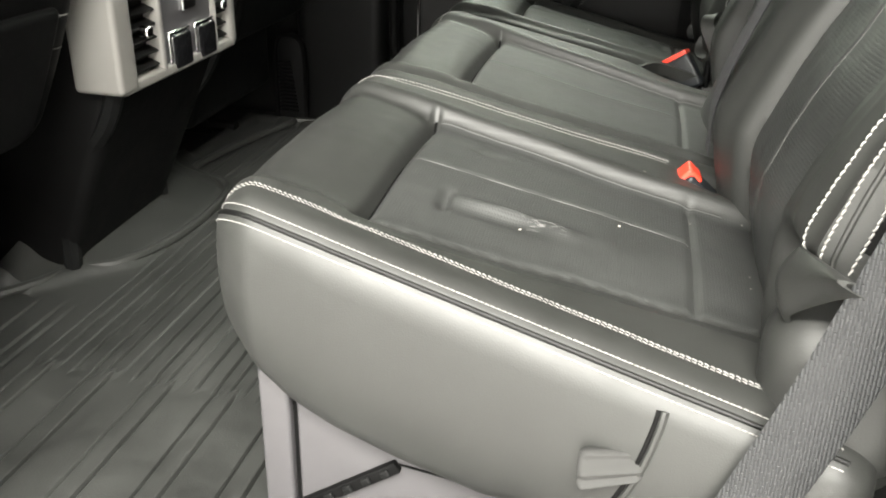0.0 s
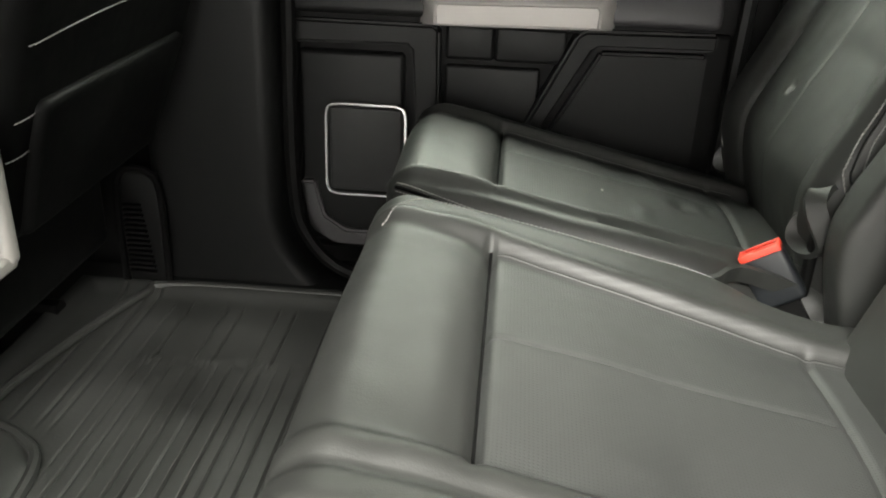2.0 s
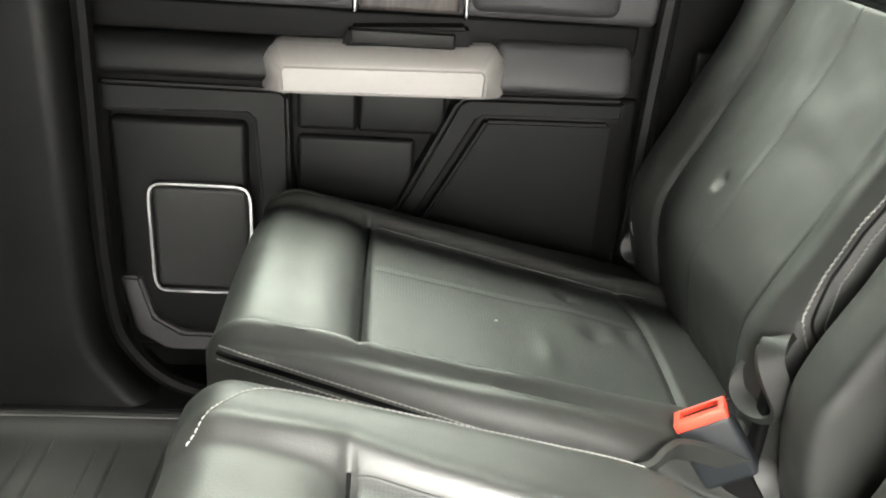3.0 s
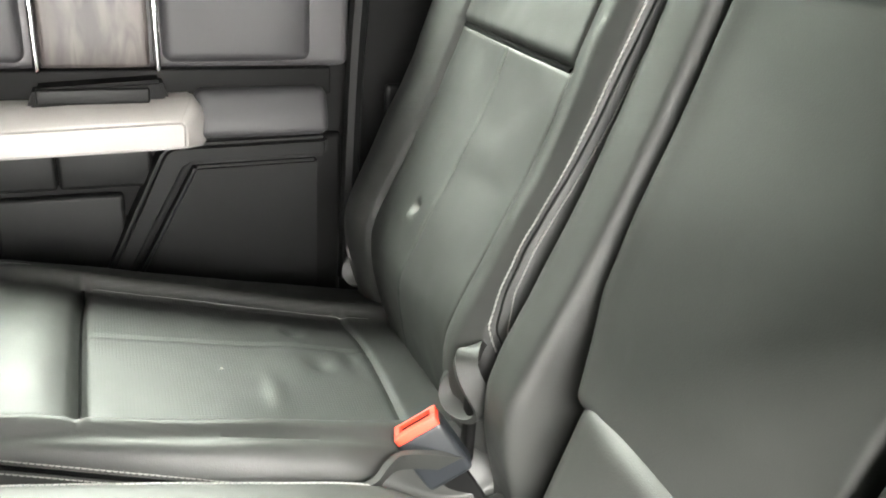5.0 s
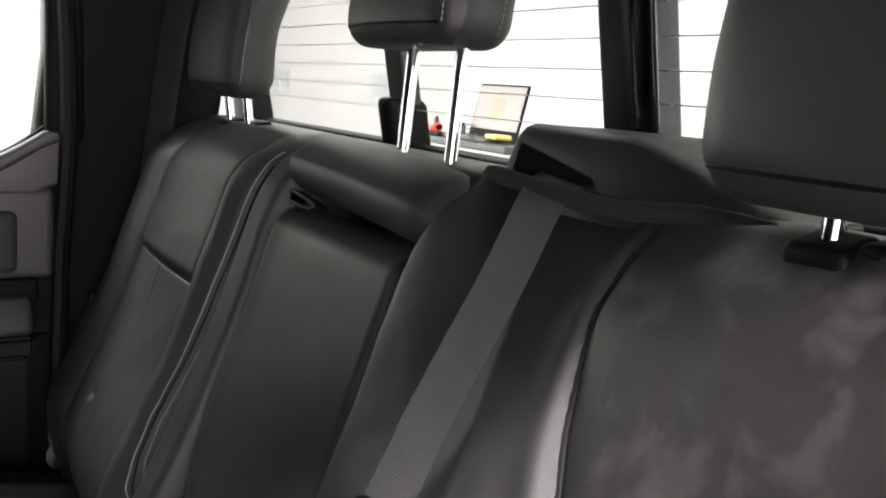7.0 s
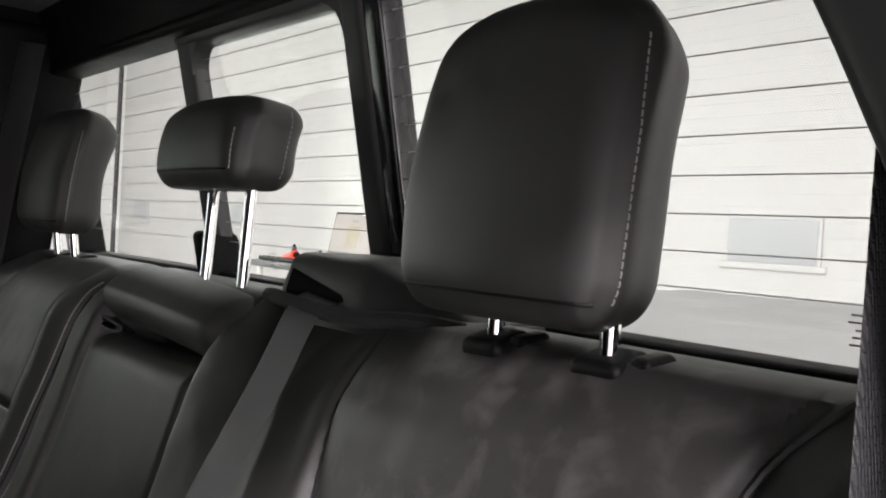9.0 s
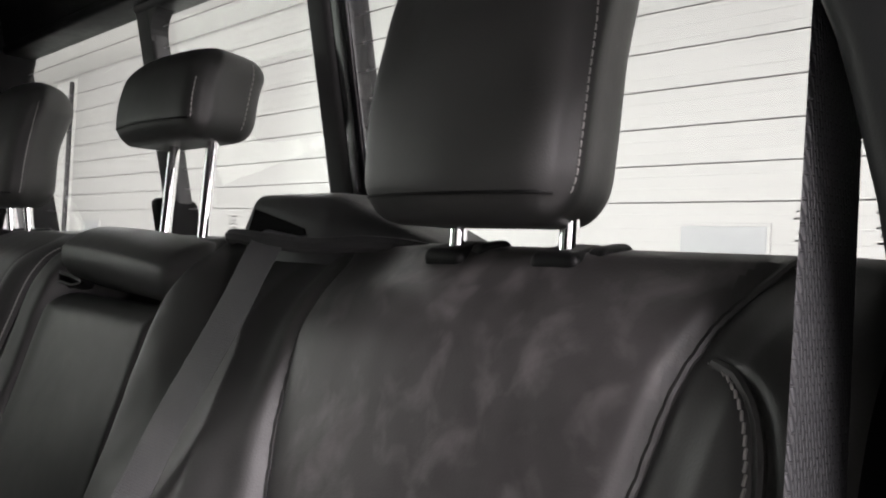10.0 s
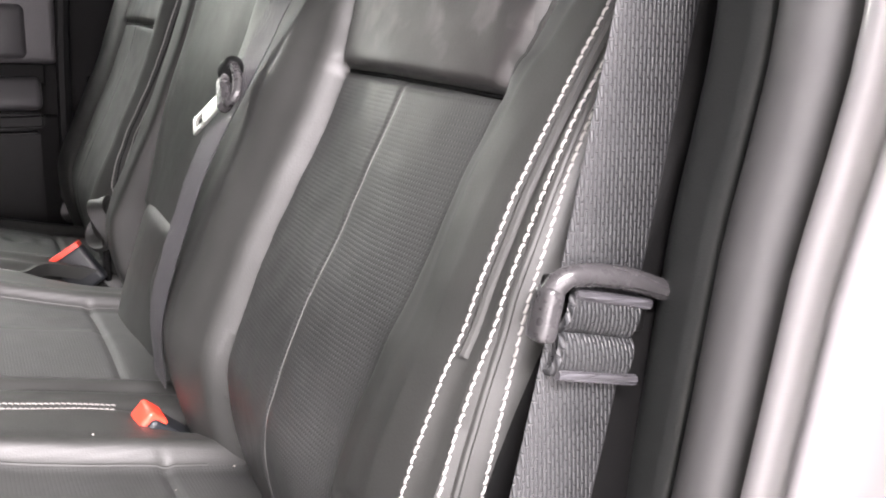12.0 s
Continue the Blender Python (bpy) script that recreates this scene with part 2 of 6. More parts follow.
def ticks(a, b, r, res, rseg):
    """Ticks from a to b, dense within r of both ends."""
    r = min(r, (b - a) / 2.001)
    th = [math.tan(k / rseg * math.pi / 4) for k in range(rseg + 1)]
    lo = [a + r * (1 - math.tan((1 - k / rseg) * math.pi / 4)) for k in range(rseg + 1)]
    n = max(1, int(round((b - a - 2 * r) / res)))
    mid = [a + r + (b - a - 2 * r) * k / n for k in range(1, n)]
    hi = [a + b - t for t in reversed(lo)]
    return lo + mid + hi


def rbox(lo, hi, r, res=(0.02, 0.02, 0.02), rseg=3, shape=None):
    """A box with rounded edges as (verts, faces); shape(points) bends the array of points afterwards."""
    r = min(r, *[(hi[k] - lo[k]) / 2.001 for k in range(3)])
    t = [ticks(lo[k], hi[k], r, res[k], rseg) for k in range(3)]
    n = [len(a) - 1 for a in t]
    index, pts, faces = {}, [], []

    def vid(i, j, k):
        key = (i, j, k)
        if key not in index:
            index[key] = len(pts)
            pts.append((t[0][i], t[1][j], t[2][k]))
        return index[key]

    for i in range(n[0]):
        for j in range(n[1]):
            for k, flip in ((0, True), (n[2], False)):
                q = [vid(i, j, k), vid(i + 1, j, k), vid(i + 1, j + 1, k), vid(i, j + 1, k)]
                faces.append(q[::-1] if flip else q)
    for i in range(n[0]):
        for k in range(n[2]):
            for j, flip in ((0, False), (n[1], True)):
                q = [vid(i, j, k), vid(i + 1, j, k), vid(i + 1, j, k + 1), vid(i, j, k + 1)]
                faces.append(q[::-1] if flip else q)
    for j in range(n[1]):
        for k in range(n[2]):
            for i, flip in ((0, True), (n[0], False)):
                q = [vid(i, j, k), vid(i, j + 1, k), vid(i, j + 1, k + 1), vid(i, j, k + 1)]
                faces.append(q[::-1] if flip else q)
    p = np.array(pts)
    inner = np.clip(p, np.array(lo) + r, np.array(hi) - r)
    d = p - inner
    ln = np.linalg.norm(d, axis=1, keepdims=True)
    p = np.where(ln > 1e-9, inner + d / np.maximum(ln, 1e-9) * r, p)
    if shape:
        p = shape(p)
    return p, faces


def box(name, lo, hi, r, material, parent=None, label="", res=None, rseg=2, shape=None, m=None):
    res = res or tuple(max(0.01, (hi[k] - lo[k]) / 4) if shape else (hi[k] - lo[k]) for k in range(3))
    v, f = rbox(lo, hi, r, res, rseg, shape)
    if m is not None:
        v = np.array([m @ Vector(p) for p in v])
    return mesh_ob(name, v, f, material, parent, label)


def join(parts):
    """Several (verts, faces) as one."""
    vs, fs, off = [], [], 0
    for v, f in parts:
        vs.append(np.array(v))
        fs += [tuple(i + off for i in q) for q in f]
        off += len(v)
    return np.concatenate(vs), fs


def tube(path, r, seg=8, closed=False, flat=1.0, side=None):
    """A round rod along path as (verts, faces). flat squeezes it across side."""
    path = [Vector(p) for p in path]
    n = len(path)
    vs, fs = [], []
    prev = None
    for i, p in enumerate(path):
        a, b = path[max(0, i - 1)], path[min(n - 1, i + 1)]
        if closed:
            a, b = path[(i - 1) % n], path[(i + 1) % n]
        tg = (b - a).normalized()
        ref = Vector(side) if side else (prev or (Vector((0, 0, 1)) if abs(tg.z) < 0.9 else Vector((1, 0, 0))))
        u = (ref - tg * ref.dot(tg)).normalized()
        prev = u
        w = tg.cross(u)
        for k in range(seg):
            an = 2 * math.pi * k / seg
            vs.append(p + u * math.cos(an) * r + w * math.sin(an) * r * flat)
    rings = n if closed else n - 1
    for i in range(rings):
        for k in range(seg):
            a, b = i * seg + k, i * seg + (k + 1) % seg
            c, d = ((i + 1) % n) * seg + (k + 1) % seg, ((i + 1) % n) * seg + k
            fs.append((a, b, c, d))
    if not closed:
        fs.append(tuple(range(seg))[::-1])
        fs.append(tuple((n - 1) * seg + k for k in range(seg)))
    return np.array([tuple(v) for v in vs]), fs


def rod(name, path, r, material, parent=None, label="", **kw):
    v, f = tube(path, r, **kw)
    return mesh_ob(name, v, f, material, parent, label)


def ribbon(path, width, thick, across):
    """A strap of that width along path; across: direction(s) of its width."""
    path = [Vector(p) for p in path]
    n = len(path)
    vs, fs = [], []
    for i, p in enumerate(path):
        tg = (path[min(n - 1, i + 1)] - path[max(0, i - 1)]).normalized()
        a = Vector(across[i] if isinstance(across, list) else across)
        a = (a - tg * a.dot(tg)).normalized()
        nn = tg.cross(a)
        for s, h in ((-1, -1), (-0.92, 1), (0.92, 1), (1, -1)):
            vs.append(tuple(p + a * s * width / 2 + nn * h * thick / 2))
    for i in range(n - 1):
        for k in range(4):
            fs.append((i * 4 + k, i * 4 + (k + 1) % 4, (i + 1) * 4 + (k + 1) % 4, (i + 1) * 4 + k))
    fs += [(3, 2, 1, 0), tuple((n - 1) * 4 + k for k in range(4))]
    return np.array(vs), fs


def smooth_path(pts, n=40):
    """Catmull-Rom points through pts."""
    p = [Vector(q) for q in pts]
    p = [p[0] * 2 - p[1]] + p + [p[-1] * 2 - p[-2]]
    out = []
    for i in range(1, len(p) - 2):
        m = max(2, n // (len(p) - 3))
        for k in range(m):
            t = k / m
            a, b, c, d = p[i - 1], p[i], p[i + 1], p[i + 2]
            out.append(0.5 * ((2 * b) + (c - a) * t + (2 * a - 5 * b + 4 * c - d) * t * t + (3 * b - a - 3 * c + d) * t ** 3))
    out.append(p[-2])
    return out


def prism(outline, y0, y1, axis=1):
    """An extruded outline of (a, b) pairs as (verts, faces); axis is the extruded direction."""
    def put(a, b, c):
        return (a, c, b) if axis == 1 else ((c, a, b) if axis == 0 else (a, b, c))
    n = len(outline)
    v = [put(a, b, y0) for a, b in outline] + [put(a, b, y1) for a, b in outline]
    f = [tuple(range(n))[::-1], tuple(range(n, 2 * n))]
    f += [(i, (i + 1) % n, n + (i + 1) % n, n + i) for i in range(n)]
    return np.array(v), f


def bevelled(ob, width=0.003, segments=2):
    """Round the edges of a simple mesh in place."""
    bm = bmesh.new()
    bm.from_mesh(ob.data)
    es = [e for e in bm.edges if len(e.link_faces) == 2 and e.calc_face_angle(0) > 0.5]
    bmesh.ops.bevel(bm, geom=es, offset=width, segments=segments, affect="EDGES", clamp_overlap=True)
    bm.to_mesh(ob.data)
    bm.free()
    ob.data.polygons.foreach_set("use_smooth", [True] * len(ob.data.polygons))
    ob.data.set_sharp_from_angle(angle=radians(42))
    return ob


def gauss(x, w):
    return np.exp(-(x / w) ** 2)


def step(x, w):
    """0 below, 1 above, soft over w."""
    return 1 / (1 + np.exp(-np.clip(x / w, -30, 30)))


def band(x, a, b, w):
    return step(x - a, w) * step(b - x, w)


def wrinkle(p, scale, amount, seed=0.0):
    return np.array([noise.noise(Vector((float(q[0]) * scale + seed, float(q[1]) * scale, float(q[2]) * scale))) for q in p]) * amount


def surface_hits(ob, starts, way):
    """Where rays from starts along way meet ob's own mesh: (place, normal) pairs."""
    bpy.context.view_layer.update()
    out = []
    for s in starts:
        ok, loc, nor, _ = ob.ray_cast(Vector(s), Vector(way))
        if ok:
            out.append((loc, nor))
    return out


def stitches(name, hits, pitch, length, r, parent, label="white stitching", lift=0.0006, slant=0.0):
    """A row of thread loops along a line of hits on a surface."""
    if len(hits) < 2:
        return None
    pts = [h[0] + h[1] * lift for h in hits]
    nor = [h[1] for h in hits]
    acc = [0.0]
    for a, b in zip(pts, pts[1:]):
        acc.append(acc[-1] + (b - a).length)

    def at(s):
        for i in range(len(acc) - 1):
            if acc[i + 1] >= s:
                t = (s - acc[i]) / max(1e-9, acc[i + 1] - acc[i])
                return pts[i].lerp(pts[i + 1], t), nor[i]
        return pts[-1], nor[-1]

    shapes = []
    s = pitch / 2
    while s < acc[-1] - pitch / 2:
        (a, n), (b, _), (c, _) = at(s - length / 2), at(s + length / 2), at(s)
        side = (b - a).cross(n).normalized() * slant
        a, b = a - side, b + side
        shapes.append(tube([a - n * r * 0.7, a.lerp(c, 0.5) + n * r * 0.25, c + n * r * 0.5, b.lerp(c, 0.5) + n * r * 0.25, b - n * r * 0.7], r, seg=5))
        s += pitch
    v, f = join(shapes)
    return mesh_ob(name, v, f, THREAD, parent, label)


def span(a, b, n):
    return [a + (b - a) * k / (n - 1) for k in range(n)]

# ---- the garage round the truck ----
FLOOR, GROUND = 0.15, -0.62


def slab(name, lo, hi, material, label, category="wall", kind="structure"):
    ob = box(name, lo, hi, 0.002, material, rseg=1)
    return tagged(ob, label, category, kind=kind)


slab("ground", (-6, -4, GROUND - 0.1), (4.2, 12.4, GROUND), CONCRETE, "smooth grey concrete garage floor", "floor")
slab("ceiling", (-6, -4, 3.0), (4.2, 12.4, 3.1), WHITE_WALL, "white painted garage ceiling", "ceiling")
slab("wall_west", (-6.1, -4, GROUND), (-6.0, 12.4, 3.0), WHITE_WALL, "white painted garage wall")
slab("wall_near", (-6, -4.1, GROUND), (4.2, -4.0, 3.0), WHITE_WALL, "white painted garage wall")
slab("wall_far", (-6, 12.3, GROUND), (4.2, 12.4, 3.0), WHITE_WALL, "white painted garage wall")
slab("wall_rear", (4.12, -4, GROUND), (4.22, 12.3, 3.0), WHITE_WALL, "white wall behind the overhead door")


def overhead_door():
    """White sectional door: narrow ribbed panels, a frosted pane and side rails."""
    t = thing("overhead_door", "white ribbed sectional overhead garage door, closed", "garage door", kind="structure")
    z = GROUND
    while z < 2.95:
        v, f = join([rbox((4.02, -3.0, z), (4.06, 11.3, z + 0.5288), 0.0006)] + [rbox((4.0185, -3.0, z + 0.06 + 0.068 * k), (4.03, 11.3, z + 0.068 + 0.068 * k), 0.0012) for k in range(7)])
        mesh_ob("panel", v, f, DOOR_WHITE, t, "white section with faint ribs", smooth=False)
        z += 0.529
    box("joint_backing", (4.045, -3.0, GROUND), (4.09, 11.3, 2.95), 0.002, RIB, t, rseg=1)
    for y in (2.565, 8.0, 10.6):
        box("pane", (4.008, y - 0.230, 0.962), (4.022, y + 0.230, 1.180), 0.012, FROST, t, "frosted grey window pane")
        v, f = join([rbox((4.010, y - 0.246, 1.178), (4.024, y + 0.246, 1.196), 0.004), rbox((4.010, y - 0.246, 0.946), (4.024, y - 0.228, 1.18), 0.004),
                     rbox((4.010, y + 0.228, 0.946), (4.024, y + 0.246, 1.18), 0.004), rbox((4.006, y - 0.275, 0.931), (4.024, y + 0.275, 0.964), 0.005)])
        mesh_ob("pane_frame", v, f, DOOR_WHITE, t, "flush white pane frame with a lower ledge")
    for y in (11.35, 3.55):
        rod("side_rail", [(3.97, y, GROUND), (3.97, y, 2.9)], 0.03, PLASTIC_GREY if y > 5 else DOOR_WHITE, t, "vertical steel rail")


overhead_door()


def laptop_cart():
    t = thing("tool_cart", "grey tool cart with clutter standing by the garage door", "cart")
    box("top_tray", (2.72, 4.15, 0.745), (3.14, 5.35, 0.785), 0.01, PLASTIC_GREY, t)
    for x in (2.77, 3.09):
        for y in (4.2, 5.3):
            rod("leg", [(x, y, GROUND), (x, y, 0.75)], 0.02, STEEL, t)
    box("shelf", (2.72, 4.15, 0.0), (3.14, 5.35, 0.03), 0.01, PLASTIC_GREY, t)
    lap = thing("laptop_computer", "open dark grey laptop with a pale screen on the cart", "laptop")
    box("base", (2.78, 4.42, 0.785), (3.03, 4.86, 0.806), 0.006, PLASTIC_GREY, lap, "grey laptop base with keyboard")
    m = pose(2.98, 4.64, 0.83, 0, 12, 0)
    box("screen_lid", (0, -0.235, -0.03), (0.014, 0.235, 0.285), 0.006, PLASTIC_DARK, lap, "dark laptop lid", m=m)
    box("screen", (-0.003, -0.222, 0.02), (0.0, 0.222, 0.272), 0.001, mat("pale_screen", (0.22, 0.19, 0.18), 0.4), lap, "pale screen", m=m)
    box("screen_window", (-0.0045, -0.06, 0.07), (-0.003, 0.07, 0.20), 0.0006, mat("tan_screen_area", (0.20, 0.165, 0.11), 0.4), lap, "tan page on the screen", m=m)
    box("screen_line", (-0.0045, -0.03, 0.225), (-0.003, 0.04, 0.233), 0.0006, INK, lap, m=m)
    can = thing("spray_can", "red can lying on the tool cart", "can")
    rod("can_body", [(2.85, 5.02, 0.83), (2.87, 5.16, 0.80)], 0.03, RED, can, "red can body", seg=16)
    rod("nozzle", [(2.848, 4.995, 0.835), (2.85, 5.02, 0.83)], 0.016, PLASTIC_DARK, can, seg=12)
    tagged(box("cloth", (2.80, 4.36, 0.806), (2.92, 4.46, 0.834), 0.013, mat("yellow_cloth", (0.55, 0.47, 0.15), 0.9, vary=0.3), res=(0.02, 0.02, 0.01), rseg=3), "crumpled yellow cloth on the laptop", "cloth")
    tagged(box("storage_tray", (2.75, 4.86, 0.785), (2.83, 5.30, 0.81), 0.008, PLASTIC), "flat dark tray on the tool cart", "tray")
    for y, h in ((4.93, 0.07), (4.98, 0.055), (5.24, 0.09)):
        bt = thing("small_bottle", "small dark bottle standing on the tool cart", "bottle", group="bottles on the cart")
        rod("bottle_body", [(2.97, y, 0.785), (2.97, y, 0.785 + h)], 0.016, PLASTIC_GREY, bt, seg=12)
        rod("bottle_cap", [(2.97, y, 0.785 + h), (2.97, y, 0.80 + h)], 0.009, PLASTIC_DARK, bt, seg=10)


laptop_cart()

# ---- the cab shell ----


def cab_shell():
    fl = slab("floor", (-2.2, 0.42, FLOOR - 0.05), (0.70, 2.08, FLOOR - 0.004), CARPET, "dark carpeted truck cab floor", "floor")
    roof = box("ceiling_cab", (-1.9, 0.5, 1.34), (0.56, 2.05, 1.40), 0.02, HEADLINER, res=(0.2, 0.2, 0.1))
    tagged(roof, "light grey cloth headliner of the cab", "headliner", kind="structure")
    # outer skin over the headliner
    tagged(box("roof_skin", (-2.0, 0.42, 1.41), (0.62, 2.13, 1.45), 0.02, PAINT), "painted steel cab roof", "roof", kind="structure")
    # rear wall under the window
    def lean(p):
        p = p.copy()
        p[:, 0] += -0.22 * (p[:, 2] - 0.95)
        return p
    rw = box("wall_cab_rear", (0.655, 0.45, FLOOR - 0.1), (0.72, 2.09, 0.94), 0.004, PLASTIC, res=(0.1, 0.4, 0.1), shape=lean)
    tagged(rw, "black trimmed back wall of the cab", "wall", kind="structure")
    shelf = box("trim_shelf", (0.56, 0.60, 0.90), (0.665, 2.02, 0.935), 0.012, PLASTIC_DARK, res=(0.05, 0.3, 0.03))
    tagged(shelf, "black felt-edged trim strip under the rear window", "trim", kind="structure")
    # side rails and posts that carry the roof
    tagged(box("header_rail", (-1.9, 0.42, 1.28), (0.45, 0.56, 1.41), 0.03, PLASTIC_DARK), "black door header above the open door", "trim", kind="structure")
    tagged(box("header_rail_far", (-1.9, 2.0, 1.27), (0.62, 2.13, 1.41), 0.03, PLASTIC_DARK), "dark roof rail over the closed door", "trim", kind="structure")
    # front end of the cab: dash and cowl under an open windscreen
    tagged(box("dashboard", (-1.95, 0.45, FLOOR), (-1.55, 2.08, 0.85), 0.06, PLASTIC_DARK), "black dashboard at the front of the cab", "dashboard", kind="structure")
    tagged(box("door_front_far", (-1.9, 2.02, FLOOR - 0.1), (-0.50, 2.1, 0.86), 0.02, PLASTIC), "black front passenger door panel", "door", kind="structure")
    # unseen pillar, added to block door-side light from the front cab
    tagged(box("pillar_b_near", (-0.70, 0.42, FLOOR - 0.1), (-0.42, 0.57, 1.36), 0.03, PLASTIC, res=(0.3, 0.2, 0.2)), "unseen charcoal pillar trim ahead of the open door, shading the front", "pillar trim", kind="structure")
    tagged(box("door_front_near", (-1.9, 0.42, FLOOR - 0.1), (-0.72, 0.5, 0.86), 0.02, PLASTIC), "black front driver door panel", "door", kind="structure")


cab_shell()


def front_dimming_panes():
    # unseen panes added to keep light off the front seats and console
    for n, y, words in (("window_front_near", 0.46, "unseen dark pane in the driver door, added to dim the front"), ("window_front_far", 2.06, "unseen dark pane in the front passenger door, added to dim the front")):
        tagged(box(n, (-1.88, y - 0.002, 0.85), (-0.69, y + 0.002, 1.30), 0.001, DIMMING, rseg=1), words, "window", kind="structure")
    tagged(box("windscreen", (-1.90, 0.46, 0.83), (-1.896, 2.06, 1.36), 0.001, DIMMING, rseg=1), "unseen dark windscreen above the dashboard, added to dim the front", "windscreen", kind="structure")


front_dimming_panes()


def rear_window():
    t = thing("window_rear", "tinted sliding rear cab window with black frame bars", "window", kind="structure")

    def wx(z):
        return 0.655 - 0.22 * (z - 0.95)

    def bar(name, y0, y1, z0, z1, material=PLASTIC_DARK, d=0.02, out=0.02, r=0.006, label=""):
        def sh(p):
            p = p.copy()
            p[:, 0] += wx(p[:, 2])
            return p
        return box(name, (-out, y0, z0), (d, y1, z1), r, material, t, label, res=(0.1, 0.4, 0.06), shape=sh)

    bar("frame_bottom", 0.62, 2.03, 0.93, 0.952)
    bar("frame_top", 0.62, 2.03, 1.252, 1.36, PLASTIC_DARK, out=0.03)
    bar("gasket_top", 0.66, 2.02, 1.240, 1.254, PLASTIC_DARK, out=0.034)
    bar("frame_side_far", 2.012, 2.075, 0.93, 1.30, PLASTIC, out=0.03)
    bar("frame_side_near", 0.55, 0.642, 0.93, 1.30, PLASTIC, out=0.03)
    # sliding centre section: broad bar, thin dark rail, slim bar with latch
    bar("slider_bar", 1.131, 1.166, 0.95, 1.252, COVER, out=0.016, r=0.008, label="broad charcoal slider bar")
    bar("slider_rail", 1.108, 1.135, 0.95, 1.252, PLASTIC_GLOSS, out=0.012)
    bar("slider_bar", 1.496, 1.536, 0.95, 1.252, COVER, out=0.012, d=0.012, r=0.006)
    bar("slider_top", 1.160, 1.536, 1.230, 1.252, COVER, out=0.014)
    for yc, sgn in ((1.165, 1), (1.497, -1)):
        arc = [(yc, 1.231)] + [(yc + sgn * 0.036 * (1 - math.sin(a)), 1.231 - 0.036 * (1 - math.cos(a))) for a in [math.pi / 2 * k / 8 for k in range(9)]]
        v, f = prism(arc, -0.013, 0.010, axis=0)
        v[:, 0] += [wx(z) for z in v[:, 2]]
        mesh_ob("slider_corner", v, f, COVER, t, "rounded corner of the slider frame", smooth=False)
    bar("latch", 1.495, 1.526, 0.925, 1.003, PLASTIC_DARK, out=0.036, r=0.010, label="black window latch")
    for y0, y1 in ((0.635, 1.11), (1.17, 1.52), (1.55, 2.016)):
        v, f = join([prism([(wx(0.945) + 0.004, 0.945), (wx(1.256) + 0.004, 1.256), (wx(1.256) + 0.008, 1.256), (wx(0.945) + 0.008, 0.945)], y0, y1)])
        mesh_ob("pane", v, f, GLASS, t, "clear green-tinted pane", smooth=False)
        # heating lines printed on the pane
        for k in range(10):
            z = 0.9908 + 0.0248 * k
            rod("heating_line", [(wx(z) + 0.003, y0 + 0.004, z), (wx(z) + 0.003, y1 - 0.004, z)], 0.0005, HEATER, t, "thin dark heating line")
    # small printed safety mark on the middle pane: unreadable lines
    for k in range(5):
        z = 0.963 + k * 0.0045
        box("print_mark", (wx(z) + 0.002, 0.702 + 0.001 * (k % 2), z + 0.003), (wx(z) + 0.003, 0.712 - 0.002 * (k % 3), z + 0.0043), 0.0003, HEATER, t)
        box("print_mark", (wx(z) + 0.002, 0.650, z + 0.002), (wx(z) + 0.003, 0.664 - 0.002 * (k % 2), z + 0.0036), 0.0003, HEATER, t)
        box("print_mark", (wx(z) + 0.002, 1.376 + 0.003 * (k % 2), z), (wx(z) + 0.003, 1.394 + 0.002 * (k % 3), z + 0.0012), 0.0003, HEATER, t)


rear_window()


def bed_cover():
    def sag(p):
        p = p.copy()
        p[:, 2] += 0.006 * np.sin(p[:, 0] * 6) * np.cos(p[:, 1] * 5)
        return p
    ob = box("bed_cover", (0.76, 0.5, 0.84), (2.55, 2.05, 0.885), 0.015, VINYL, res=(0.1, 0.1, 0.05), shape=sag)
    tagged(ob, "black vinyl cover over the truck bed, greyed for the reflected wall", "bed cover")
    body = box("truck_bed", (0.76, 0.42, -0.2), (2.6, 2.13, 0.838), 0.03, PAINT)
    tagged(body, "grey painted truck bed sides", "truck bed", kind="structure")


bed_cover()


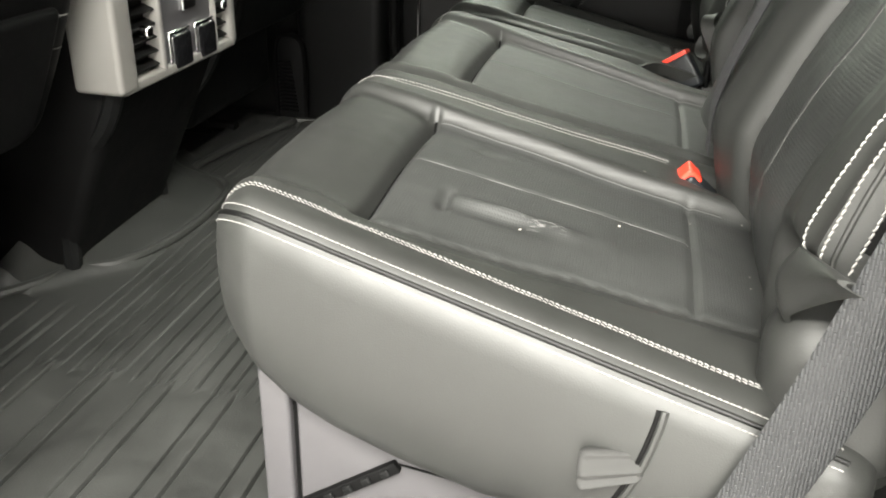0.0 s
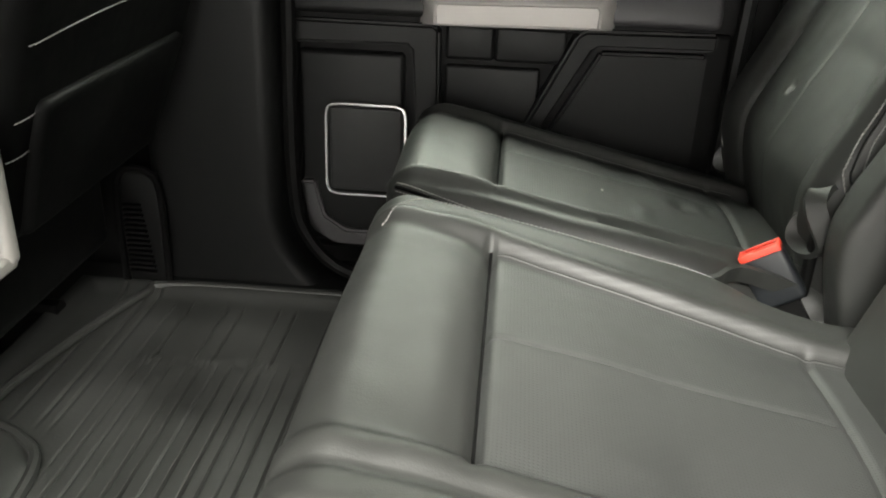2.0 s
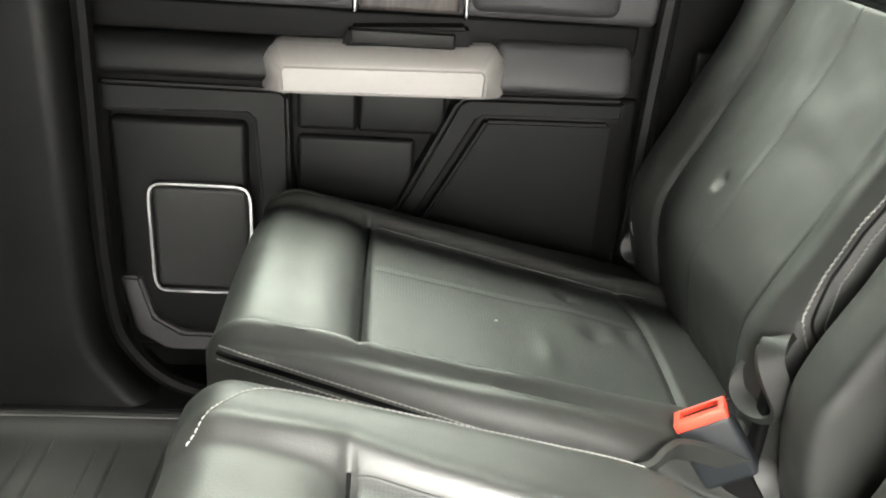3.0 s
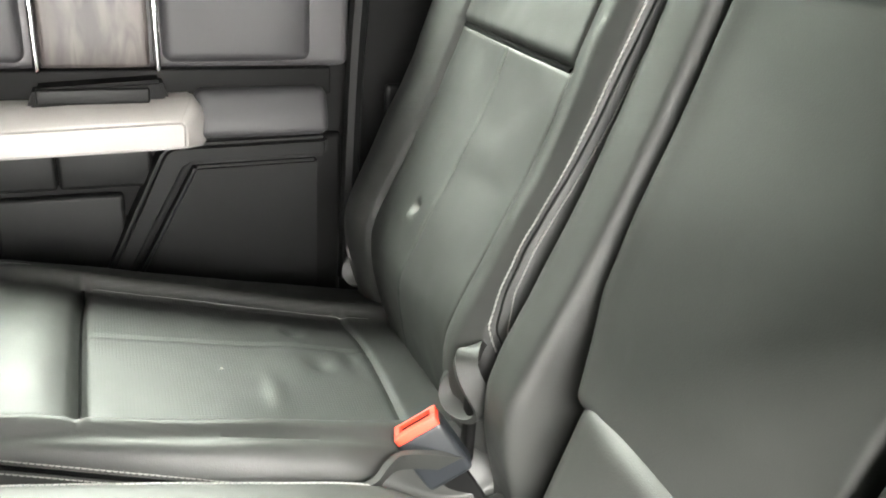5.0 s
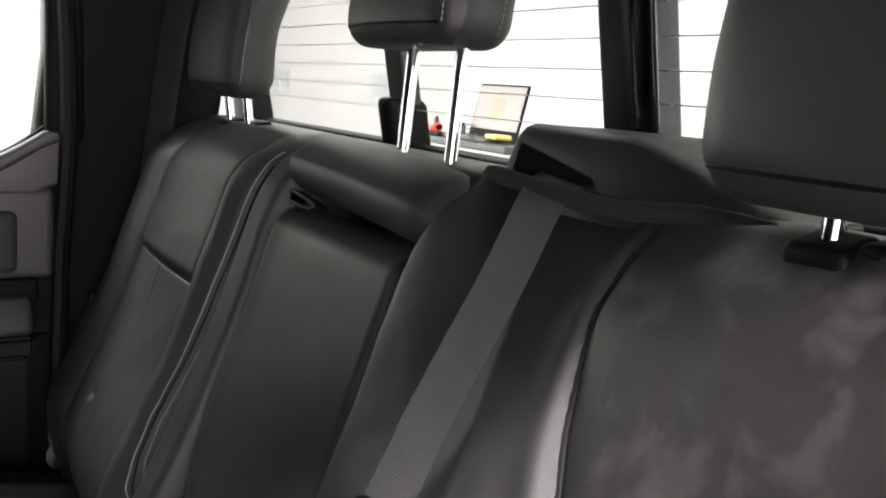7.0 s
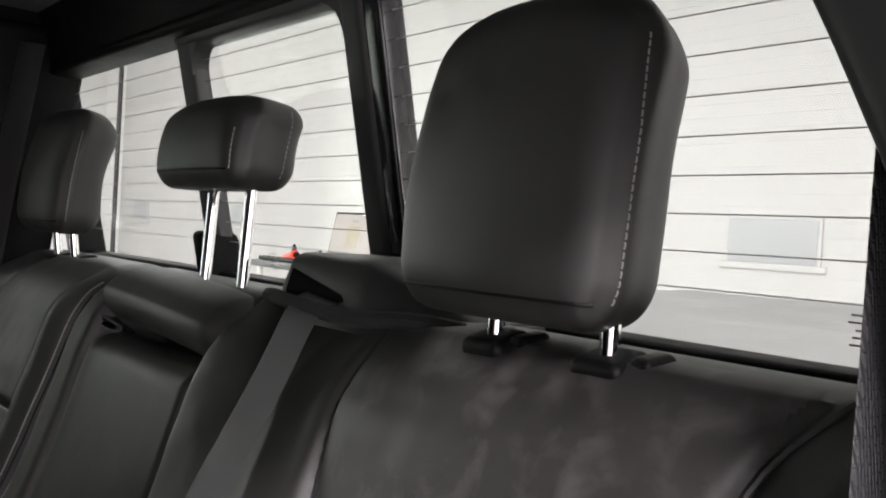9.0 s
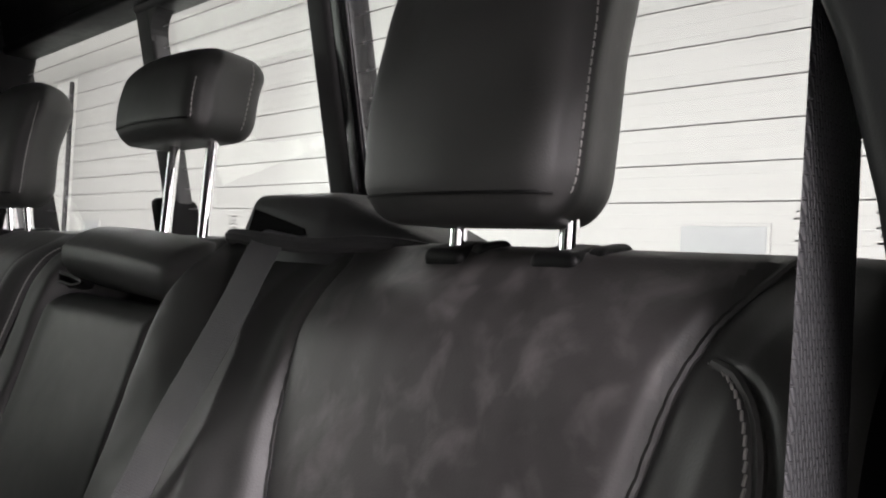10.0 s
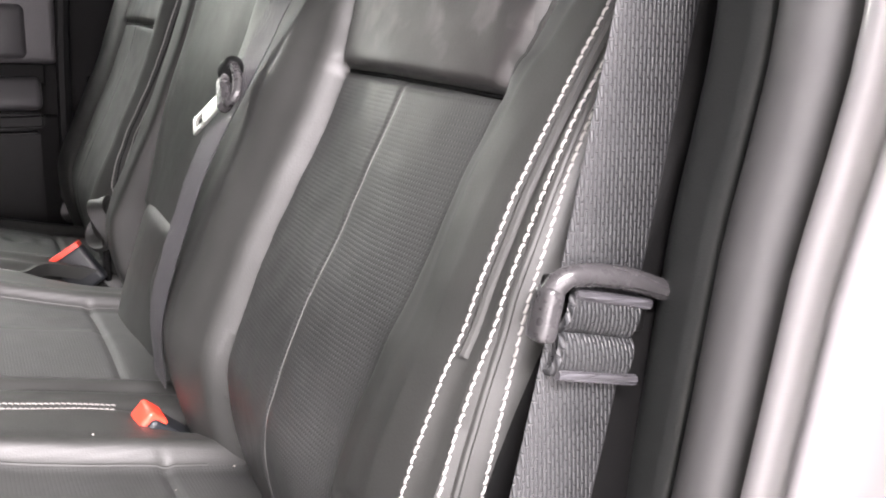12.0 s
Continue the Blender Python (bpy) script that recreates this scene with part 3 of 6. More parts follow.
def far_pillars():
    # B-pillar trim between the doors, rounded towards the rear door
    def sh(p):
        p = p.copy()
        foot = np.clip((0.30 - p[:, 2]) / 0.15, 0, 1)
        rear = p[:, 0] > -0.44
        p[:, 0] += np.where(rear, 0.085 * foot ** 2, 0)
        top = np.clip((p[:, 2] - 0.45) / 0.5, 0, 1)
        p[:, 0] += np.where(p[:, 0] < -0.45, 0.10 * top, 0)
        return p
    ob = box("pillar_b_far", (-0.56, 1.94, FLOOR - 0.02), (-0.345, 2.06, 1.30), 0.03, PLASTIC, res=(0.05, 0.05, 0.025), rseg=4, shape=sh)
    tagged(ob, "charcoal plastic pillar trim between the doors", "pillar trim", kind="structure")
    # narrow darker panel edge with a vent grille at the pillar foot
    v = thing("pillar_vent", "dark ribbed vent at the foot of the pillar trim", "vent")
    box("plate", (-0.60, 1.925, FLOOR + 0.015), (-0.535, 1.938, 0.36), 0.008, PLASTIC, v)
    rod("rim", smooth_path([(-0.605, 1.924, 0.17), (-0.605, 1.924, 0.30), (-0.598, 1.924, 0.352), (-0.575, 1.924, 0.366), (-0.545, 1.924, 0.358), (-0.532, 1.924, 0.32), (-0.532, 1.924, 0.17)], 50), 0.006, BLACK, v, "dark moulded rim")
    for k in range(14):
        z = 0.185 + 0.009 * k
        box("slat", (-0.595 , 1.915, z), (-0.55 - 0.0012 * k, 1.926, z + 0.004), 0.0015, PLASTIC_DARK, v, rseg=1)
    # weatherstrip round the far rear door opening
    path = smooth_path([(-0.318, 1.955, 1.25), (-0.322, 1.955, 0.7), (-0.325, 1.955, 0.36), (-0.30, 1.955, 0.25), (-0.22, 1.955, 0.19), (-0.05, 1.955, 0.175), (0.3, 1.955, 0.175)], 60)
    w = rod("weatherstrip_far", path, 0.011, PLASTIC_DARK)
    tagged(w, "black rubber weatherstrip round the closed door", "weatherstrip", kind="structure")
    tagged(box("sill_far", (-0.62, 1.93, FLOOR - 0.03), (0.4, 2.06, 0.172), 0.012, PLASTIC, res=(0.2, 0.05, 0.05)), "charcoal scuff plate along the door sill", "sill", kind="structure")
    # C-pillar trim behind the far door
    def lean(p):
        p = p.copy()
        p[:, 0] += 0.10 * (p[:, 2] - 0.7)
        p[:, 1] -= 0.10 * np.clip(p[:, 2] - 0.7, 0, 1)
        return p
    c = box("pillar_c_far", (0.29, 2.04, FLOOR), (0.56, 2.12, 1.32), 0.02, PLASTIC_DARK, res=(0.05, 0.05, 0.04), shape=lean)
    tagged(c, "black pillar trim behind the closed door", "pillar trim", kind="structure")
    s = rod("weatherstrip_rear_far", smooth_path([(0.335, 2.0, 0.40), (0.342, 2.0, 0.7), (0.352, 1.99, 0.95), (0.34, 1.985, 1.25)], 30), 0.012, PLASTIC)
    tagged(s, "grey rubber weatherstrip at the rear door edge", "weatherstrip", kind="structure")


far_pillars()


def far_door():
    d = thing("door_rear_far", "closed black rear door with silver grab handle", "door", kind="structure")
    Y = 2.0
    # core skin behind everything, with the window opening above
    box("core", (-0.40, Y + 0.045, 0.14), (0.40, Y + 0.09, 0.835), 0.01, PLASTIC_DARK, d, res=(0.1, 0.1, 0.1))
    # lower map panel areas
    # black colour stands in for shade in the gaps round the surrounds
    box("lower_panel", (-0.33, Y + 0.030, 0.205), (0.335, Y + 0.05, 0.60), 0.008, PLASTIC_DARK, d, "recessed door panel, blackened for the shade round the inlays", res=(0.1, 0.05, 0.1))
    box("front_inlay", (-0.325, Y + 0.012, 0.225), (-0.158, Y + 0.04, 0.548), 0.008, PLASTIC, d, "flat charcoal inlay round the speaker", res=(0.1, 0.05, 0.1))
    # front raised surround: an upside-down L
    v, f = prism([(-0.325, 0.60), (-0.112, 0.60), (-0.103, 0.592), (-0.099, 0.40), (-0.135, 0.40), (-0.145, 0.560), (-0.152, 0.567), (-0.325, 0.563)], Y - 0.014, Y + 0.04)
    bevelled(mesh_ob("front_surround", v, f, PLASTIC, d, "raised charcoal surround"), 0.006, 3)
    # rear raised surround with its slanted leg
    v, f = prism([(0.305, 0.608), (0.112, 0.604), (0.100, 0.597), (0.02, 0.43), (0.045, 0.42), (0.126, 0.572), (0.135, 0.577), (0.305, 0.580)], Y - 0.014, Y + 0.04)
    bevelled(mesh_ob("rear_surround", v, f, PLASTIC, d, "raised charcoal slanted surround"), 0.006, 3)
    v, f = prism([(0.297, 0.571), (0.139, 0.568), (0.052, 0.405), (0.06, 0.34), (0.297, 0.34)], Y + 0.010, Y + 0.04)
    bevelled(mesh_ob("rear_inlay", v, f, PLASTIC, d, "flat charcoal inlay"), 0.004, 2)
    # storage pocket boxes between the surrounds
    box("pocket_top", (-0.095, Y + 0.012, 0.545), (-0.0215, Y + 0.03, 0.597), 0.006, PLASTIC, d)
    box("pocket_top", (-0.0200, Y + 0.012, 0.545), (0.088, Y + 0.03, 0.597), 0.006, PLASTIC, d)
    box("pocket_lower", (-0.095, Y + 0.014, 0.40), (0.052, Y + 0.03, 0.536), 0.006, PLASTIC, d)
    # speaker
    sp = box("speaker_grille", (-0.276, Y + 0.004, 0.322), (-0.158, Y + 0.016, 0.462), 0.006, mat("speaker_mesh", (0.012, 0.012, 0.012), 0.6, vary=0.1, dots=1.0, dots_scale=500), d, "black mesh speaker grille")
    ring = []
    for k in range(48):
        an = 2 * math.pi * k / 48
        c, s = math.cos(an), math.sin(an)
        ex = 0.22
        ring.append((-0.217 + 0.064 * math.copysign(abs(c) ** ex, c), Y + 0.004, 0.392 + 0.076 * math.copysign(abs(s) ** ex, s)))
    v, f = tube(ring, 0.0032, seg=6, closed=True)
    mesh_ob("speaker_trim", v, f, CHROME, d, "bright chrome speaker surround")
    v, f = prism([(-0.325, 0.335), (-0.30, 0.335), (-0.285, 0.275), (-0.25, 0.252), (-0.16, 0.252), (-0.16, 0.225), (-0.27, 0.225), (-0.31, 0.25)], Y + 0.0, Y + 0.02)
    bevelled(mesh_ob("kick_trim", v, f, DOOR_GREY, d, "grey plastic corner trim below the speaker"), 0.004, 2)
    # arm rest ledge
    def ledge(p):
        p = p.copy()
        up = np.clip((p[:, 2] - 0.612) / 0.05, 0, 1)
        p[:, 1] += 0.014 * up ** 2
        return p
    box("armrest_front", (-0.33, Y - 0.035, 0.612), (-0.112, Y + 0.04, 0.658), 0.012, PLASTIC, d, "charcoal armrest ledge", res=(0.05, 0.02, 0.01), shape=ledge)
    box("armrest_rear", (0.14, Y - 0.035, 0.615), (0.302, Y + 0.04, 0.672), 0.012, DOOR_PAD, d, "charcoal armrest ledge", res=(0.05, 0.02, 0.01), shape=ledge)
    box("armrest_shadow_gap", (-0.33, Y + 0.0, 0.596), (0.30, Y + 0.03, 0.616), 0.003, PLASTIC_DARK, d)
    # silver grab handle with angled ends
    outer, inner = [(-0.131, 0.603), (0.151, 0.608), (0.151, 0.650), (0.137, 0.667), (-0.115, 0.659), (-0.131, 0.645)], [(-0.106, 0.607), (0.126, 0.612), (0.127, 0.639), (0.122, 0.645), (-0.104, 0.639), (-0.108, 0.633)]
    n = len(outer)
    hv = [(x, Y + 0.01, z) for x, z in outer] + [(x, Y - 0.028, z) for x, z in outer] + [(x, Y - 0.055, z) for x, z in inner]
    hf = [tuple(range(n)), tuple(2 * n + k for k in range(n))] + [(r * n + k, r * n + (k + 1) % n, (r + 1) * n + (k + 1) % n, (r + 1) * n + k) for r in range(2) for k in range(n)]
    bevelled(mesh_ob("grab_handle", hv, hf, SILVER, d, "satin silver grab handle with slanted ends"), 0.003, 3)
    # dark pull cup above the handle
    v, f = prism([(-0.042, 0.655), (0.112, 0.664), (0.104, 0.688), (-0.032, 0.680)], Y - 0.03, Y + 0.03)
    bevelled(mesh_ob("pull_cup", v, f, PLASTIC_DARK, d, "black pull cup"), 0.004, 2)
    box("switch", (-0.03, Y - 0.034, 0.662), (0.09, Y - 0.02, 0.680), 0.003, PLASTIC, d, "dark grey pull face")
    box("upper_gap", (-0.33, Y + 0.0, 0.66), (0.31, Y + 0.04, 0.694), 0.003, PLASTIC_DARK, d)
    # wood applique with chrome ends, grey pads either side
    box("wood_panel", (-0.022, Y - 0.012, 0.698), (0.094, Y + 0.03, 0.815), 0.006, WOOD, d, "grey wood-grain applique", res=(0.03, 0.03, 0.03))
    for x in (-0.030, 0.098):
        box("chrome_strip", (x, Y - 0.016, 0.694), (x + 0.007, Y + 0.03, 0.82), 0.003, CHROME, d, "chrome end strip")
    box("upper_panel", (-0.33, Y + 0.006, 0.693), (0.335, Y + 0.05, 0.83), 0.012, DOOR_GREY, d, "grey upper door panel", res=(0.1, 0.03, 0.03))
    def pad_shape(p):
        p = p.copy()
        p[:, 1] += 0.010 * np.clip((p[:, 0] - 0.24) / 0.05, 0, 1) ** 2
        return p
    box("upper_pad", (0.108, Y - 0.006, 0.702), (0.288, Y + 0.02, 0.797), 0.02, DOOR_PAD, d, "padded charcoal inlay", res=(0.02, 0.02, 0.02), rseg=3, shape=pad_shape)
    box("upper_pad", (-0.31, Y - 0.006, 0.702), (-0.038, Y + 0.02, 0.797), 0.02, DOOR_PAD, d, "padded charcoal inlay", res=(0.02, 0.02, 0.02), rseg=3)
    # window sill, rising towards the rear, and the glass
    def rise(p):
        p = p.copy()
        k = np.clip((p[:, 0] - 0.17) / 0.16, 0, 1)
        p[:, 2] += 0.075 * k ** 1.6
        return p
    box("sill_cap", (-0.33, Y - 0.004, 0.822), (0.345, Y + 0.06, 0.846), 0.008, DOOR_GREY, d, "light grey window sill", res=(0.02, 0.03, 0.02), shape=rise)
    box("sill_body", (-0.33, Y + 0.008, 0.76), (0.345, Y + 0.05, 0.828), 0.006, DOOR_GREY, d, res=(0.02, 0.03, 0.02), shape=rise)
    rod("gasket", smooth_path([(-0.33, Y + 0.02, 0.85), (0.15, Y + 0.02, 0.851), (0.26, Y + 0.02, 0.874), (0.335, Y + 0.02, 0.925)], 30), 0.005, PLASTIC_DARK, d)
    pin = rod("lock_pin", [(0.223, Y + 0.01, 0.85), (0.223, Y + 0.01, 0.885), (0.223, Y + 0.01, 0.887), (0.223, Y + 0.01, 0.897)], 0.0035, PLASTIC_GLOSS, d, "black door lock pin")
    rod("lock_collar", [(0.223, Y + 0.01, 0.857), (0.223, Y + 0.01, 0.863)], 0.010, PLASTIC_DARK, d)
    v, f = prism([(-0.33, 0.84), (0.36, 0.84), (0.36, 1.27), (-0.33, 1.27)], Y + 0.028, Y + 0.032)
    mesh_ob("window_pane", v, f, GLASS, d, "clear window pane", smooth=False)
    # window frame posts
    box("frame_rear", (0.322, Y - 0.004, 0.90), (0.375, Y + 0.07, 1.29), 0.012, PLASTIC_DARK, d, res=(0.05, 0.05, 0.1))
    box("frame_front", (-0.36, Y - 0.004, 0.84), (-0.315, Y + 0.07, 1.29), 0.012, PLASTIC_DARK, d, res=(0.05, 0.05, 0.1))
    box("frame_top", (-0.33, Y - 0.004, 1.255), (0.36, Y + 0.07, 1.29), 0.012, PLASTIC_DARK, d)


far_door()


def near_opening():
    """Rear edge of the open door: inner trim, rubber seal and painted jamb, leaning in at the top."""
    EZ = (0.0, 0.52, 0.62, 0.717, 0.76, 0.80, 0.85, 0.90, 0.935, 0.97, 1.0, 1.03, 1.05, 1.11, 1.20, 1.30, 1.42)
    EY = (0.64, 0.612, 0.603, 0.596, 0.589, 0.584, 0.584, 0.587, 0.590, 0.596, 0.604, 0.612, 0.620, 0.648, 0.70, 0.78, 0.92)
    zs = span(0.0, 1.40, 70)

    def sweep(name, profile, material, label):
        if len(profile) < 12:
            curve = smooth_path([(a, b, 0) for a, b in profile[1:-1]], 40)
            profile = [profile[0]] + [(p[0], p[1]) for p in curve] + [profile[-1]]
        vs, fs = [], []
        m = len(profile)
        for z in zs:
            e = float(np.interp(z, EZ, EY))
            for dx, dy in profile:
                vs.append((0.458 + dx, e + dy, z))
        for i in range(len(zs) - 1):
            for k in range(m):
                fs.append((i * m + k, i * m + (k + 1) % m, (i + 1) * m + (k + 1) % m, (i + 1) * m + k))
        fs += [tuple(range(m))[::-1], tuple((len(zs) - 1) * m + k for k in range(m))]
        return tagged(mesh_ob(name, vs, fs, material), label, "door frame", kind="structure")

    def arc(cx, cy, r, k=12, sq=1.0):
        return [(cx + r * math.cos(2 * math.pi * i / k), cy + r * sq * math.sin(2 * math.pi * i / k)) for i in range(k)]

    sweep("pillar_trim_near", [(0.16, 0.02), (0.03, 0.006), (0.006, 0.001), (-0.002, -0.004), (-0.006, -0.012), (-0.008, -0.026), (-0.008, -0.031), (-0.006, -0.036), (-0.002, -0.038), (0.16, -0.04)], PILLAR, "charcoal pillar trim beside the open door")
    sweep("door_seal_near", [(0.16, -0.0385), (-0.002, -0.039), (-0.011, -0.044), (-0.016, -0.054), (-0.016, -0.064), (-0.011, -0.071), (-0.002, -0.0745), (0.16, -0.076)], SEAL, "grey rubber door seal")
    sweep("seal_gap_near", arc(0.002, -0.0765, 0.0035), PLASTIC_DARK, "black gap behind the door seal")
    sweep("door_jamb_near", [(0.16, -0.0785), (-0.004, -0.079), (-0.014, -0.083), (-0.017, -0.091), (-0.012, -0.098), (-0.012, -0.103), (-0.022, -0.109), (-0.03, -0.116), (-0.026, -0.138), (-0.028, -0.19), (0.16, -0.34)], PAINT, "grey painted door jamb")


near_opening()


# ---- floor mat ----
def floor_mat():
    t = thing("floor_mat", "black ribbed rubber floor liner on the cab floor", "floor mat")
    # tray with raised, curled edge that steps round the console tunnel
    def tray(p):
        p = p.copy()
        x, y, z = p[:, 0], p[:, 1], p[:, 2]
        top = z > FLOOR + 0.002
        xl = np.interp(y, (0.99, 1.03, 1.10, 1.14, 1.25, 1.33, 1.46, 1.51, 1.54, 1.60, 1.75), (-0.9, -0.625, -0.57, -0.528, -0.508, -0.498, -0.515, -0.56, -0.625, -0.66, -0.9))
        hump = step(xl - x, 0.006)
        edge = np.maximum.reduce([step(-0.655 - x, 0.006), step(y - 1.905, 0.006)])
        p[:, 2] += 0.014 * hump + 0.05 * np.clip((xl - x) / 0.16, 0, 1) ** 1.5 * hump + 0.015 * edge
        # planks between pairs of moulded grooves, which jog sideways at two places
        s = x + 0.419 + 0.030
        u = s - 0.0855 * np.floor(s / 0.0855)
        mid = step(y - 0.876, 0.003) * step(1.712 - y, 0.003)
        ends = gauss(u - 0.030, 0.0015) + gauss(u - 0.057, 0.0015)
        triple = gauss(u - 0.003, 0.0015) + gauss(u - 0.028, 0.0016) + 0.8 * gauss(u - 0.047, 0.0015) + 0.35 * gauss(u - 0.068, 0.0015)
        g = ends * (1 - mid) + triple * mid
        flat = step(x + 0.50, 0.006) * step(1.87 - y, 0.004) * (1 - hump)
        knob = (gauss(y - 0.874, 0.008) + gauss(y - 1.716, 0.008)) * (gauss(u - 0.057, 0.009) * 0.0035 - gauss(u - 0.034, 0.004) * 0.004 - gauss(u - 0.014, 0.012) * 0.002)
        front = step(-0.52 - x, 0.006) * (1 - band(y, 1.0, 1.56, 0.01)) * (gauss(x + 0.56, 0.003) + gauss(x + 0.60, 0.003) + gauss(x + 0.54, 0.003))
        p[:, 2] += np.where(top, -0.0070 * g * flat + knob * flat - 0.003 * front + 0.0016 * band(u, 0.030, 0.057, 0.002) * flat * (1 - mid), 0)
        return p
    box("tray", (-0.68, 0.55, FLOOR - 0.003), (0.02, 1.925, FLOOR + 0.006), 0.003, RUBBER_MAT, t, "moulded rubber tray with grooved planks", res=(0.00125, 0.0075, 0.02), rseg=1, shape=tray)
    # rolled front lip
    L = FLOOR + 0.016
    lip = smooth_path([(-0.67, 0.56, L), (-0.672, 0.97, L), (-0.655, 1.00, L), (-0.622, 1.05, L), (-0.60, 1.10, L), (-0.545, 1.14, L), (-0.512, 1.22, L), (-0.500, 1.33, L), (-0.515, 1.46, L), (-0.56, 1.51, L), (-0.625, 1.54, L), (-0.63, 1.60, L), (-0.60, 1.75, L), (-0.56, 1.88, L), (-0.52, 1.92, L), (-0.2, 1.925, L)], 110)
    rod("lip", lip, 0.0075, RUBBER_MAT, t, "rolled rubber lip")


floor_mat()


# ---- centre console ----
def console():
    c = thing("centre_console", "dark centre console with silver rear vent panel", "console")
    def taper(p):
        p = p.copy()
        low = np.clip((0.46 - p[:, 2]) / 0.3, 0, 1)
        p[:, 0] -= 0.14 * low * step(p[:, 0] + 0.8, 0.1)
        p[:, 1] += (p[:, 1] - 1.23) * -0.10 * low
        return p
    box("body", (-1.3, 1.075, FLOOR), (-0.468, 1.39, 0.66), 0.025, PLASTIC_DARK, c, res=(0.06, 0.05, 0.03), rseg=3, shape=taper)
    rod("corner_trim", smooth_path([(-0.468, 1.082, 0.47), (-0.50, 1.09, 0.41), (-0.585, 1.10, 0.30), (-0.60, 1.10, 0.16)], 24), 0.014, PLASTIC, c, "charcoal corner edge")
    rod("corner_trim", smooth_path([(-0.468, 1.382, 0.47), (-0.50, 1.375, 0.41), (-0.585, 1.365, 0.30), (-0.60, 1.365, 0.16)], 24), 0.014, PLASTIC, c)
    X = -0.455
    # silver surround: frame bars
    v, f = join([rbox((X - 0.02, 1.068, 0.462), (X + 0.012, 1.40, 0.478), 0.005), rbox((X - 0.02, 1.068, 0.592), (X + 0.012, 1.40, 0.606), 0.005),
                 rbox((X - 0.06, 1.056, 0.464), (X + 0.014, 1.100, 0.606), 0.008), rbox((X - 0.03, 1.383, 0.466), (X + 0.014, 1.404, 0.602), 0.008),
                 rbox((X - 0.02, 1.170, 0.470), (X + 0.012, 1.180, 0.60), 0.004), rbox((X - 0.02, 1.333, 0.470), (X + 0.012, 1.341, 0.60), 0.004)])
    mesh_ob("bezel", v, f, BEZEL, c, "satin silver bezel")
    box("face_plate", (X - 0.02, 1.180, 0.474), (X + 0.004, 1.335, 0.598), 0.003, PLASTIC_GREY, c, "grey switch plate")
    for y0, y1 in ((1.100, 1.170), (1.341, 1.384)):
        box("vent_well", (X - 0.02, y0, 0.474), (X - 0.014, y1, 0.596), 0.001, PLASTIC_DARK, c)
        for k in range(6):
            z = 0.488 + 0.019 * k
            box("vent_slat", (-0.006, y0, -0.0015), (0.012, y1, 0.0015), 0.001, PLASTIC_DARK, c, m=pose(X - 0.006, 0, z, 0, 22, 0), rseg=1)
        ym = (y0 + y1) / 2
        box("vent_knob", (X + 0.0, ym - 0.008, 0.528), (X + 0.018, ym + 0.008, 0.544), 0.004, CHROME, c, "bright vent knob")
    for y0 in (1.200, 1.278):
        b = box("rocker_button", (X - 0.005, y0, 0.466), (X + 0.014, y0 + 0.055, 0.518), 0.006, PLASTIC_GLOSS, c, "gloss black button")
        box("button_edge", (X - 0.004, y0 - 0.006, 0.468), (X + 0.010, y0 - 0.001, 0.522), 0.002, CHROME, c)
        box("button_edge", (X - 0.004, y0 - 0.006, 0.519), (X + 0.010, y0 + 0.056, 0.523), 0.002, CHROME, c)
        for k in range(2):
            box("button_print", (X + 0.0115, y0 + 0.02, 0.484 + 0.007 * k), (X + 0.0126, y0 + 0.038, 0.487 + 0.007 * k), 0.0004, PAPER, c, rseg=1)
    box("socket_cover", (X - 0.004, 1.246, 0.545), (X + 0.010, 1.284, 0.586), 0.005, PLASTIC_DARK, c, "black socket cover")
    box("socket_edge", (X - 0.004, 1.241, 0.545), (X + 0.011, 1.246, 0.586), 0.002, CHROME, c)


console()


